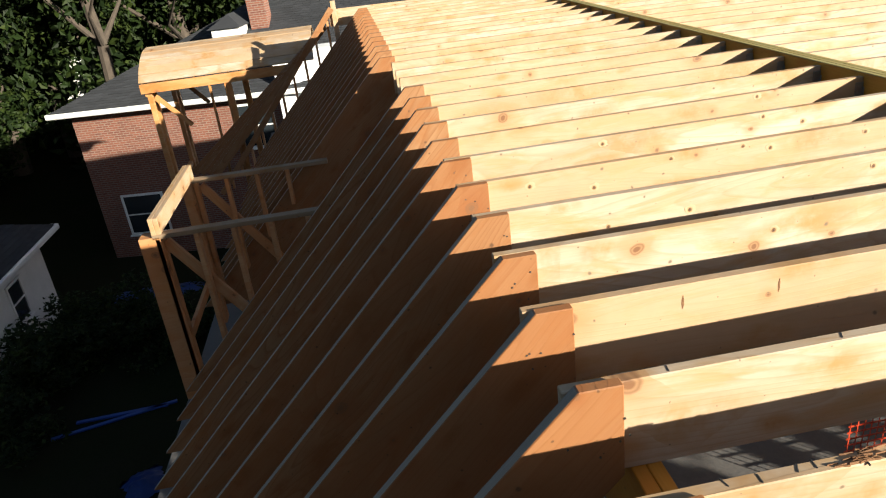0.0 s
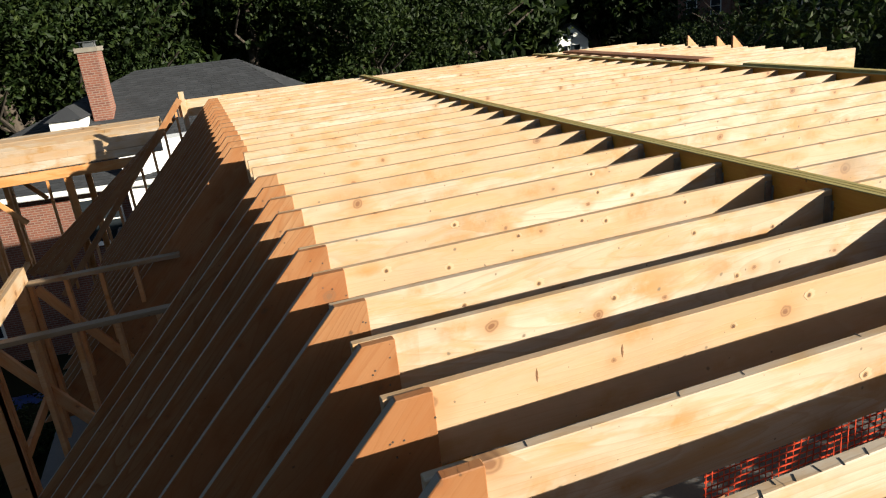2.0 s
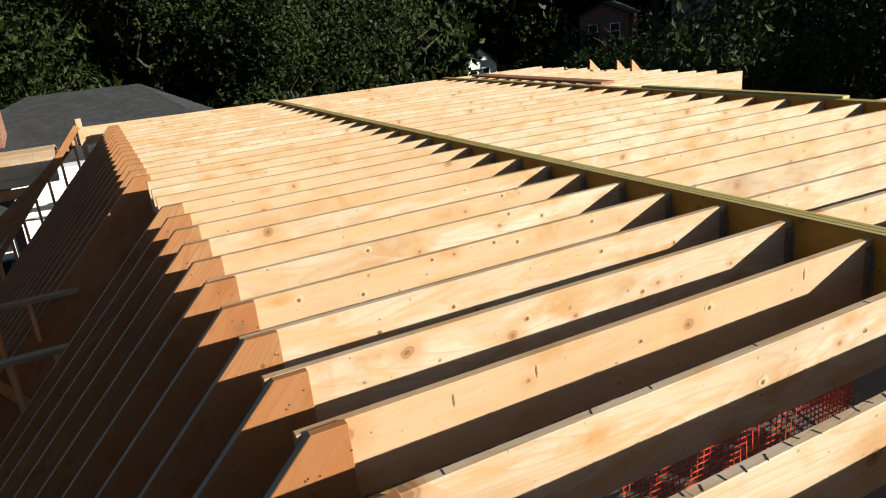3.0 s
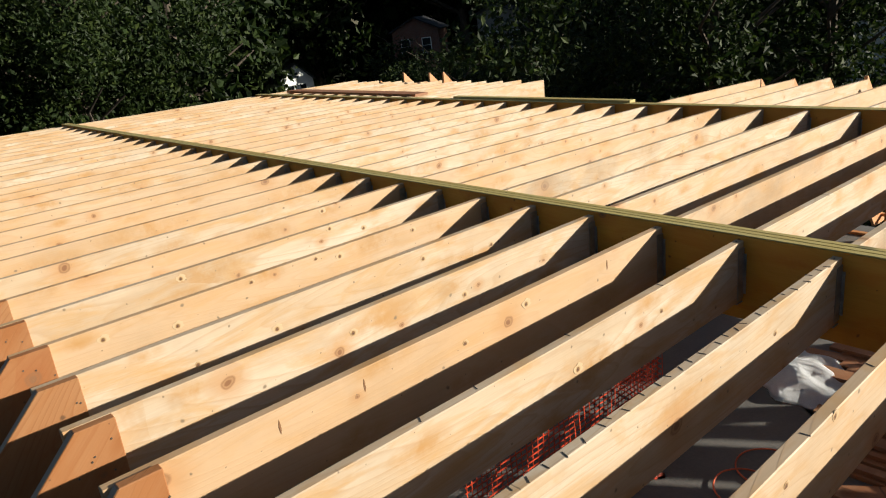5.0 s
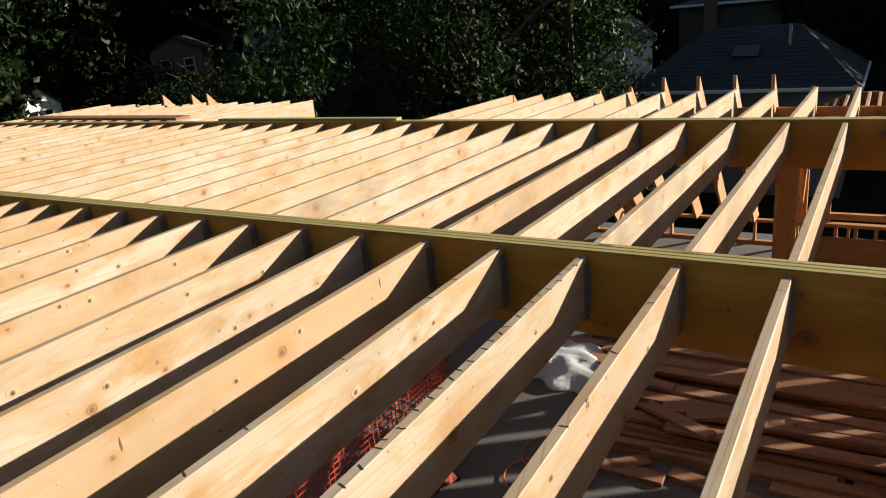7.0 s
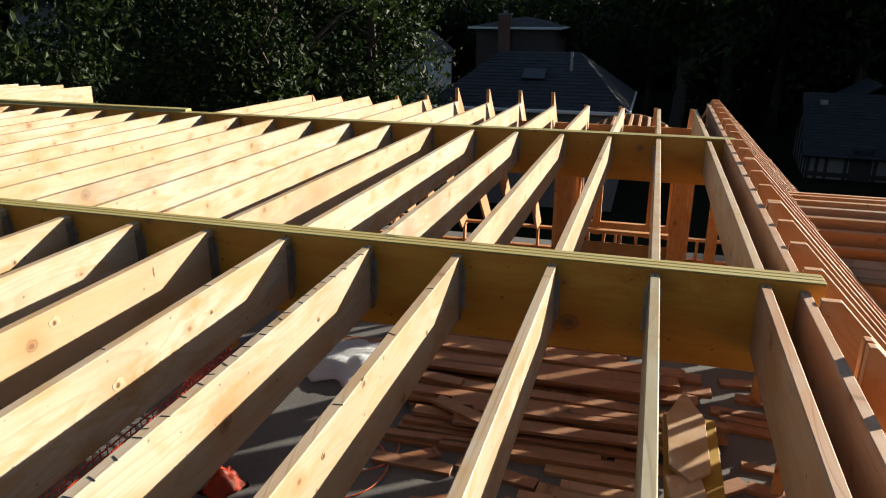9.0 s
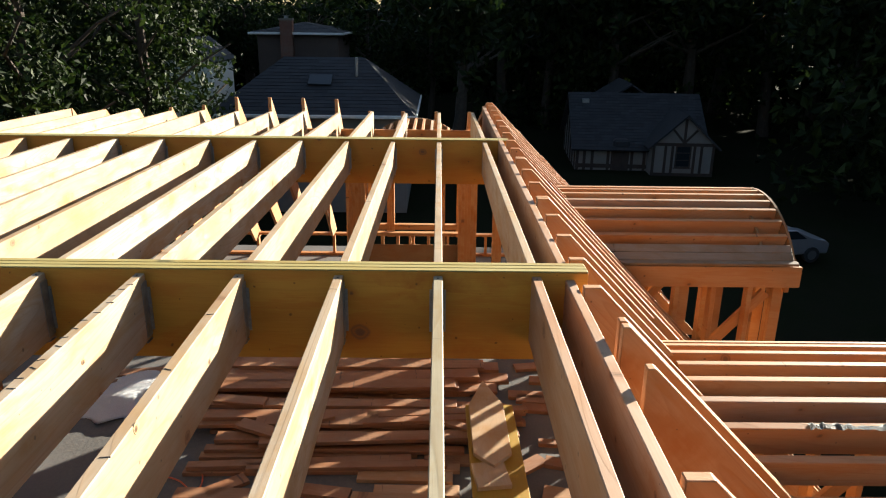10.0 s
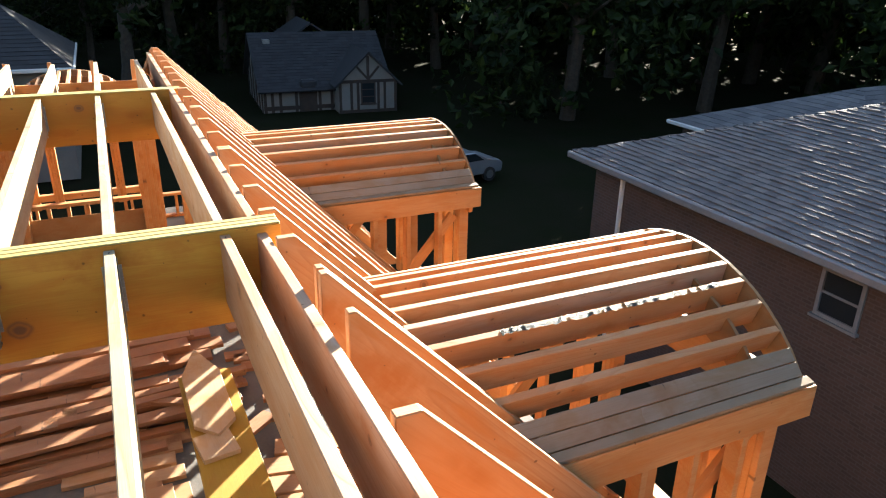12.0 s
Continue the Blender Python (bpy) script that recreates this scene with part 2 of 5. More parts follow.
RING_KNOT = knot_mat()
KNOT = mottled("knot_wood", (0.224, 0.106, 0.042), (0.112, 0.0476, 0.0196), 60.0, 0.7, fine=200.0)
DARK_STEEL = mottled("dark_nail_steel", (0.09, 0.085, 0.08), (0.05, 0.05, 0.05), 30.0, 0.5, 0.6)
DULL_FOIL = mottled("dull_plastic_foil", (0.075, 0.08, 0.075), (0.03, 0.035, 0.03), 45.0, 0.5, fine=120.0, c=(0.14, 0.14, 0.13))
GREY_PAINT = mottled("grey_paint", (0.22, 0.23, 0.25), (0.18, 0.19, 0.205), 2.0, 0.5, fine=25.0, bump=0.1)
WRAP = mottled("white_house_wrap", (0.82, 0.83, 0.84), (0.74, 0.75, 0.77), 1.5, 0.6)


def leaf_mat(name, dark, mid, light, gloss=0.22):
    n = Nodes(name)
    geo = n.add("ShaderNodeNewGeometry")
    v, rnd = n.coords()
    base = n.ramp(geo.outputs["Random Per Island"], [(0.0, dark), (0.55, mid), (1.0, light)])
    base = n.mix(n.ramp(n.noise(v, 0.5, 3.0), [(0.3, 0.0), (0.75, 0.5)]), base, dark)
    n.link(base, n.bsdf.inputs["Base Color"])
    n.bsdf.inputs["Roughness"].default_value = 0.6
    n.bsdf.inputs["Specular IOR Level"].default_value = gloss
    tr = n.add("ShaderNodeBsdfTranslucent")
    n.link(base, tr.inputs[0])
    mx = n.add("ShaderNodeMixShader", Fac=0.32)
    n.link(n.bsdf.outputs[0], mx.inputs[1])
    n.link(tr.outputs[0], mx.inputs[2])
    n.link(mx.outputs[0], n.tree.nodes["Material Output"].inputs["Surface"])
    return n.mat


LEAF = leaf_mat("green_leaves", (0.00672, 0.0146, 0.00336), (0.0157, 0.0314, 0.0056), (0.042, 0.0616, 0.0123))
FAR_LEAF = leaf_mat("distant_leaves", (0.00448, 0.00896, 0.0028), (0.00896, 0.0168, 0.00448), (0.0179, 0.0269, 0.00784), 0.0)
LEAF_RUST = leaf_mat("rust_leaves", (0.028, 0.0123, 0.0056), (0.056, 0.0224, 0.00896), (0.0952, 0.042, 0.014))


def glass_mat():
    n = Nodes("window_glass")
    n.bsdf.inputs["Roughness"].default_value = 0.05
    n.bsdf.inputs["Base Color"].default_value = (0.02, 0.025, 0.03, 1)
    n.bsdf.inputs["Specular IOR Level"].default_value = 0.6
    return n.mat


GLASS = glass_mat()

# ---- building helpers ----


def finish(bm, name, mat, flip=True):
    if flip:
        bmesh.ops.recalc_face_normals(bm, faces=bm.faces)
    me = bpy.data.meshes.new(name)
    bm.to_mesh(me)
    bm.free()
    me.materials.append(mat)
    return me


def part(name, bm, mat, parent, label=""):
    """One mesh object under a thing or a part."""
    ob = new(name, finish(bm, name, mat))
    ob.parent = parent
    if label:
        ob["label"] = label
    return ob


def part_mesh(name, me, parent, m=None, label=""):
    ob = new(name, me)
    ob.parent = parent
    if m is not None:
        ob.matrix_basis = m
    if label:
        ob["label"] = label
    return ob


def thing(name, label, category, group="", m=None, kind=""):
    ob = new(name)
    ob.empty_display_size = 0.1
    if m is not None:
        ob.matrix_basis = m
    return tagged(ob, label, category, group, kind)


def box(bm, x0, x1, y0, y1, z0, z1, m=None, bevel=0.0):
    vs = [bm.verts.new((x, y, z)) for x in (x0, x1) for y in (y0, y1) for z in (z0, z1)]
    fs = [bm.faces.new([vs[i] for i in q]) for q in ((0, 1, 3, 2), (4, 6, 7, 5), (0, 4, 5, 1), (2, 3, 7, 6), (0, 2, 6, 4), (1, 5, 7, 3))]
    if bevel:
        es = list({e for f in fs for e in f.edges})
        got = bmesh.ops.bevel(bm, geom=es, offset=bevel, segments=1, affect="EDGES", profile=0.5)
        vs = list({v for f in got["faces"] for v in f.verts} | {v for v in vs if v.is_valid})
    if m is not None:
        bmesh.ops.transform(bm, matrix=m, verts=vs)
    return bm


def box_bm(*a, **k):
    return box(bmesh.new(), *a, **k)


def prism(points, y0, y1, bevel=0.003):
    """A profile in the x, z plane, drawn out along y."""
    bm = bmesh.new()
    a = [bm.verts.new((x, y0, z)) for x, z in points]
    b = [bm.verts.new((x, y1, z)) for x, z in points]
    bm.faces.new(a)
    bm.faces.new(b[::-1])
    k = len(points)
    for i in range(k):
        bm.faces.new((a[i], b[i], b[(i + 1) % k], a[(i + 1) % k]))
    if bevel:
        bmesh.ops.bevel(bm, geom=list(bm.edges), offset=bevel, segments=1, affect="EDGES", profile=0.5)
    return bm


MESHES = {}


def shared(key, make, mat):
    key = (key, mat.name)
    if key not in MESHES:
        MESHES[key] = finish(make(), str(key[0][0]) if isinstance(key[0], tuple) else key[0], mat)
    return MESHES[key]


def stick(length, depth, width, mat, cut0=0.0, cut1=0.0):
    """A piece of lumber along +x, top at z 0, from y 0 to width. A cut moves the bottom of that end by so many metres."""
    key = ("stick", round(length, 3), depth, width, round(cut0, 3), round(cut1, 3))
    pts = [(0, 0), (length, 0), (length + cut1, -depth), (cut0, -depth)]
    return shared(key, lambda: prism(pts, 0, width), mat)


def along(a, b, up=(0, 0, 1)):
    """A pose with x from a towards b and z as near to up as may be."""
    a, b = Vector(a), Vector(b)
    x = (b - a).normalized()
    y = Vector(up).cross(x).normalized()
    z = x.cross(y)
    m = Matrix((x, y, z)).transposed().to_4x4()
    m.translation = a
    return m


def lumber(name, a, b, depth, width, mat, label="", category="lumber", group="", parent=None, up=(0, 0, 1), cut0=0.0, cut1=0.0):
    """A straight piece from a to b (middle of its top edge's side y = 0)."""
    length = (Vector(b) - Vector(a)).length
    ob = new(name, stick(length, depth, width, mat, cut0, cut1))
    ob.matrix_basis = along(a, b, up)
    if parent is not None:
        ob.parent = parent
        if label:
            ob["label"] = label
    else:
        tagged(ob, label, category, group)
    return ob

# ---- levels and grid ----
J = 0.4064            # joist spacing
T = 0.038             # lumber thickness
D = 0.286             # joist depth
SLOPE = 1.04          # mansard: fall for each metre outwards
FLOOR = -2.70
GROUND = -8.50
B1, B2 = (2.68, 2.79), (6.21, 6.32)   # the two beams, across x
Y_END = 13.2          # last joist
X_END = 8.65

# ---- ground ----
bm = bmesh.new()
nx = 60
for i in range(nx + 1):
    for j in range(nx + 1):
        u, w = (i / nx * 2 - 1), (j / nx * 2 - 1)
        x, y = 600 * u * abs(u) ** 1.6, 600 * w * abs(w) ** 1.6
        h = 0.25 * noise.noise((x * 0.05, y * 0.05, 0)) if max(abs(x), abs(y)) > 14 else 0.0
        bm.verts.new((x, y, GROUND + h))
bm.verts.ensure_lookup_table()
for i in range(nx):
    for j in range(nx):
        a = i * (nx + 1) + j
        bm.faces.new((bm.verts[a], bm.verts[a + nx + 1], bm.verts[a + nx + 2], bm.verts[a + 1]))
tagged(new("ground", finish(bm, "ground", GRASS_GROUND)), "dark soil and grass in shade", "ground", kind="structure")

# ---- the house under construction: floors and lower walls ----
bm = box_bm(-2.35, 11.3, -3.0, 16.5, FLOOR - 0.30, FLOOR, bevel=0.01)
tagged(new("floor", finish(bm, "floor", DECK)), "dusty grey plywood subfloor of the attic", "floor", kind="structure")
bm = bmesh.new()
for x0, x1, y0, y1 in ((-2.25, -2.05, -2.9, 16.4), (11.0, 11.2, -2.9, 16.4), (-2.05, 11.0, -2.9, -2.7), (-2.05, 11.0, 16.2, 16.4)):
    box(bm, x0, x1, y0, y1, GROUND, FLOOR - 0.30)
tagged(new("wall_lower", finish(bm, "wall_lower", PLY)), "plywood-sheathed lower storey wall", "wall", kind="structure")

# ---- beams ----


def hanger_mesh():
    bm = bmesh.new()
    for s in (-1, 1):
        box(bm, -0.05, 0.0, s * 0.021 - 0.0015, s * 0.021 + 0.0015, -0.27, -0.03)
        y = s * 0.028
        box(bm, -0.003, 0.0, min(s * 0.021, s * 0.034), max(s * 0.021, s * 0.034), -0.25, -0.06)
        for k in range(5):
            box(bm, -0.006, -0.002, y - 0.004, y + 0.004, -0.08 - 0.04 * k, -0.072 - 0.04 * k)
    box(bm, -0.05, 0.0, -0.021, 0.021, -0.292, -0.288)
    return bm


HANGER = shared("joist_hanger", hanger_mesh, STEEL)


def beam(x0, x1, y0, y1, label, hang, top=0.022):
    """A beam of three plies with its joist hangers."""
    root = thing("lvl_beam", label, "beam", "roof beams", Matrix.Translation((x0, y0, top)))
    w = (x1 - x0) / 3
    length = y1 - y0
    for k in range(3):
        ob = part_mesh("ply", stick(length, 0.395, w - 0.002, LVL_FACE), root)
        ob.matrix_basis = along((w * k + w, 0, -0.006), (w * k + w, 1, -0.006))
        cap = part_mesh("ply_edge", stick(length, 0.006, w - 0.003, LVL_TOP), root)
        cap.matrix_basis = along((w * k + w, 0, 0), (w * k + w, 1, 0))
    for j in hang:
        part_mesh("joist_hanger", HANGER, root, Matrix.Translation((0, J * j + T / 2 - y0, -0.022)), "galvanised steel joist hanger")
        if j < 14:
            part_mesh("joist_hanger", HANGER, root, pose(x1 - x0, J * j + T / 2 - y0, -0.022, 0, 0, 180), "galvanised steel joist hanger")
    return root


beam(*B1, -0.60, Y_END + 0.15, "long yellow laminated veneer beam carrying the roof joists", range(0, 20))
beam(*B2, -0.60, Y_END + 0.15, "second yellow laminated veneer beam carrying the roof joists", range(0, 8), -0.035)

# ---- roof joists ----
LJ = "pale sawn softwood roof joist with knots"
N_J = int(Y_END / J) + 1
WEST_JOISTS = {}
MID_JOISTS = {}
for j in range(-1, N_J):
    y = J * j if j >= 0 else J * j + 0.002
    jit = {1: -0.03, 2: -0.03, 3: -0.025, 4: -0.015}.get(j, 0.004 * math.sin(j * 2.3))
    left = 0.075 if j < 15 else (0.06 if j < 18 else -0.02)
    wood_w, label_w = (GREY_FIR, "grey weathered roof joist with a wavy grain") if j == 0 else (REDDISH_FIR, "reddish softwood roof joist beside the rim") if j == -1 else (FIR, LJ)
    wood_m, label_m = (STAINED_FIR, "pale roof joist with dark stains along its top") if j in (0, 1, 2, 3, 5, 8) else (FIR, LJ)
    WEST_JOISTS[j] = lumber("roof_joist", (left, y, jit), (B1[0], y, 0), D, T, wood_w, label_w, "roof joist", "roof joists")
    MID_JOISTS[j] = lumber("roof_joist", (B1[1], y, 0), (B2[0], y, -0.055), D, T, wood_m, label_m, "roof joist", "roof joists")
    if j <= 11 or j >= 20:
        e = X_END + 0.02 * math.sin(j * 5.1) + (0.09 if j == 20 else 0)
        lumber("roof_joist", (B2[1], y, -0.05), (e, y, -0.12 + 0.01 * math.sin(j * 3.7)), D, T, FIR, LJ, "roof joist", "roof joists")
# the outer rim joist, past the end of the beams' last hanger
lumber("rim_joist", (0.3, -0.545, 0), (X_END + 0.1, -0.545, -0.05), D, T, REDDISH_FIR, "pale softwood rim joist along the roof edge", "rim joist", "rim joists")
lumber("rim_joist", (-0.55, Y_END + 0.16, 0.02), (X_END, Y_END + 0.16, -0.10), D, T, FIR, "pale softwood rim joist at the far roof edge", "rim joist", "rim joists")

# ---- mansard rafters ----
ANG = math.atan(SLOPE)


def rafter_mesh(drop, depth=0.286, head=0.15):
    """A sloping rafter: level top, plumb inner end, foot cut level. Local x runs down the slope from the outer top corner."""
    h = depth / math.sin(ANG)
    pts = [(0, 0), (head, 0), (head, -(h - head) * SLOPE), (h - drop / SLOPE, -drop), (-drop / SLOPE, -drop)]
    c, s = math.cos(ANG), math.sin(ANG)
    turned = [(-x * c - z * s, -x * s + z * c) for x, z in pts]
    return prism([(u, w) for u, w in turned], 0, T)


def rafter(name, top, out, drop, label, group, mat=RAFTER_FIR, depth=0.286, head=0.15):
    """out: heading in degrees in which the rafter falls."""
    me = shared(("rafter", drop, depth, head), lambda: rafter_mesh(drop, depth, head), mat)
    ob = new(name, me)
    # local (u, w): u down the slope
    ob.matrix_basis = Matrix.Translation(top) @ pose(0, 0, 0, 0, 0, out) @ pose(0, 0, 0, 0, math.degrees(ANG), 0)
    return tagged(ob, label, "rafter", group)


def disc_mesh(rx, rz, seed, thick=0.0012):
    """A slightly irregular disc standing in the x, z plane, its face towards +y and -y."""
    r = random.Random(seed)
    pts = [(rx * (1 + r.uniform(-0.22, 0.22)) * math.cos(a * math.pi / 6), rz * (1 + r.uniform(-0.22, 0.22)) * math.sin(a * math.pi / 6)) for a in range(12)]
    return prism(pts, -thick, thick, 0.0)


NAIL = shared("nail", lambda: disc_mesh(0.0032, 0.0032, 3, 0.0015), DARK_STEEL)
KNOTS = [shared(("knot", k), lambda k=k: disc_mesh(*((0.018, 0.015), (0.025, 0.020), (0.014, 0.011), (0.0035, 0.022))[k], k), KNOT if k == 3 else RING_KNOT) for k in range(4)]
# knots that stand out: joist, distance along x, height below the top, kind
for j, x, z, k in ((5, 0.59, -0.062, 3), (5, 0.91, -0.062, 3), (5, 1.37, -0.089, 2), (5, 1.71, -0.05, 1), (5, 2.24, -0.055, 3), (6, 1.14, -0.075, 0), (6, 1.74, -0.118, 0),
                   (7, 1.01, -0.118, 1), (7, 1.84, -0.055, 0), (7, 2.31, -0.12, 0), (7, 0.65, -0.136, 2), (8, 0.42, -0.053, 1), (8, 0.73, -0.108, 1), (8, 1.61, -0.048, 1), (8, 1.47, -0.02, 2),
                   (8, 2.10, -0.043, 0), (8, 1.11, -0.026, 2), (9, 1.81, -0.02, 1), (9, 2.04, -0.079, 0), (9, 0.92, -0.036, 1), (10, 2.01, -0.02, 1), (4, 1.525, -0.124, 1), (4, 2.04, -0.096, 2),
                   (3, 2.12, -0.107, 2), (2, 2.18, -0.132, 2), (2, 1.31, -0.07, 2), (2, 1.585, -0.012, 0)):
    part_mesh("knot", KNOTS[k], WEST_JOISTS[j], pose(x - 0.075, 0, z), "dark brown knot")
# nails driven at the joist ends beside the beam
for j in range(-1, 12):
    part_mesh("nail", NAIL, WEST_JOISTS[j], pose((2.605 if j < 15 else 2.7) - 0.03, T / 2, 0.001, 90, 0, 0), "dark nail head")
    part_mesh("nail", NAIL, MID_JOISTS[j], pose(0.035, T / 2, 0.001, 90, 0, 0), "dark nail head")
# torn fibres on one joist top
rs = random.Random(9)
bm = bmesh.new()
for k in range(34):
    c = abs(rs.gauss(0, 1))
    box(bm, -0.016 * rs.uniform(0.4, 1.3), 0.016 * rs.uniform(0.4, 1.3), -0.0008, 0.0008, -0.002, 0.002 + 0.004 * rs.random(), m=pose(0.53 + rs.gauss(0, 0.030), 0.019 + rs.uniform(-0.017, 0.017), 0.001, 0, rs.uniform(-8, 8), rs.uniform(-14, 14)))
tagged(part("splinters", bm, KNOT, WEST_JOISTS[3], "torn brown wood fibres"), kind="stuff")

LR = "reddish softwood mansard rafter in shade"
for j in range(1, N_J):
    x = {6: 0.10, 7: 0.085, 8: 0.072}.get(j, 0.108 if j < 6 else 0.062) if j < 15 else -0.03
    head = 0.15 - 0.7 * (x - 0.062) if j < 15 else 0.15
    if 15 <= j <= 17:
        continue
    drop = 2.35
    raf = rafter("mansard_rafter", (x + (0.02 if j < 4 else 0), J * j, 0.004 if j > 3 else -0.012), 180, drop, LR, "west mansard rafters", SHADED_FIR, 0.42 if j == 18 else 0.286, round(head, 3))
    if 4 <= j <= 12:
        rn = random.Random(j)
        for k in range(5):
            part_mesh("nail", NAIL, raf, pose(rn.uniform(-0.02, 0.16), T + 0.0005, rn.uniform(-0.22, -0.06)), "bent dark nail head")
SOUTH_JACKS = (9.12, 9.52, 9.92, 10.32)
SOUTH = "orange-lit softwood mansard rafter"
for x in (0.62, 0.98, 1.34, 1.80, 2.09, 2.14, 2.56, 2.9, 3.25, 3.62, 3.98, 4.02, 4.4, 4.8, 5.2, 5.24, 5.62, 6.0, 6.4, 6.8, 7.16, 7.2, 7.6, 8.0, 8.4, 8.7):
    inside = 2.2 < x < 3.7 or 5.3 < x < 7.1
    head = 0.025 if x in (1.80, 2.09, 2.14) else 0.07
    rafter("mansard_rafter", (x, -0.62 if head < 0.05 else -0.63, 0.0 if head > 0.05 else 0.045), -90, 0.60 if inside else 2.35, SOUTH, "south mansard rafters", head=head)

for x in SOUTH_JACKS:
    rafter("jack_rafter", (x, -0.62 - (x - 8.75), -(x - 8.75) * SLOPE), -90, round(2.35 - (x - 8.75) * SLOPE, 3), "short softwood jack rafter running up to the hip", "south mansard rafters", head=0.07)
lumber("hip_rafter", (8.72, -0.58, 0.0), (10.96, -2.86, -2.36), 0.286, T, RAFTER_FIR, "softwood hip rafter at the roof corner", "rafter")

# ---- header beam under the joists' west ends ----
hb = thing("header_beam", "yellow laminated header under the joist ends", "beam", "roof beams", Matrix.Translation((0.30, -0.4, -0.30)))
for k in range(2):
    ob = part_mesh("ply", stick(13.5, 0.30, 0.043, LVL_FACE), hb)
    ob.matrix_basis = along((0.045 * k, 0, 0), (0.045 * k, 1, 0))
for y in (0.6, 3.3, 6.1, 9.0, 12.0):
    lumber("timber_post", (0.22, y, FLOOR), (0.22, y, -0.60), 0.089, 0.089, POST_FIR, "square softwood post under the header beam", "post", "attic posts", up=(0, 1, 0))

# ---- barrel dormers ----


def arc_z(u, r, rise):
    """Height of the barrel over its eaves at u from the axis, as a part of a circle."""
    big = (r * r + rise * rise) / (2 * rise)
    return math.sqrt(max(big * big - u * u, 0)) - (big - rise)


def arch_bm(r, rise, depth, thick, n=18):
    bm = bmesh.new()
    rows = []
    for k in range(n + 1):
        u = -r + 2 * r * k / n
        z = arc_z(u, r, rise)
        low = max(z - depth, -0.02)
        rows.append([bm.verts.new(p) for p in ((0, u, z), (thick, u, z), (thick, u, low), (0, u, low))])
    for a, b in zip(rows, rows[1:]):
        for i in range(4):
            bm.faces.new((a[i], a[(i + 1) % 4], b[(i + 1) % 4], b[i]))
    bm.faces.new(rows[0])
    bm.faces.new(rows[-1][::-1])
    return bm


def torn_strip(length, width):
    """A ragged strip of plastic along x, with thickness, left under old staples."""
    r = random.Random(4)
    bm = bmesh.new()
    n = 60
    rows = []
    for i in range(n + 1):
        x, lift = length * i / n, r.uniform(0.001, 0.006)
        a, b = r.uniform(-0.012, 0.004), width * r.uniform(0.45, 1.0)
        rows.append([bm.verts.new((x, a, lift)), bm.verts.new((x, b * 0.6, lift + r.uniform(0, 0.003))), bm.verts.new((x, b, lift - r.uniform(0, 0.012)))])
    for i in range(n):
        if r.random() < 0.12:
            continue
        for k in range(2):
            bm.faces.new((rows[i][k], rows[i + 1][k], rows[i + 1][k + 1], rows[i][k + 1]))
    bmesh.ops.solidify(bm, geom=list(bm.faces), thickness=0.0015)
    return bm


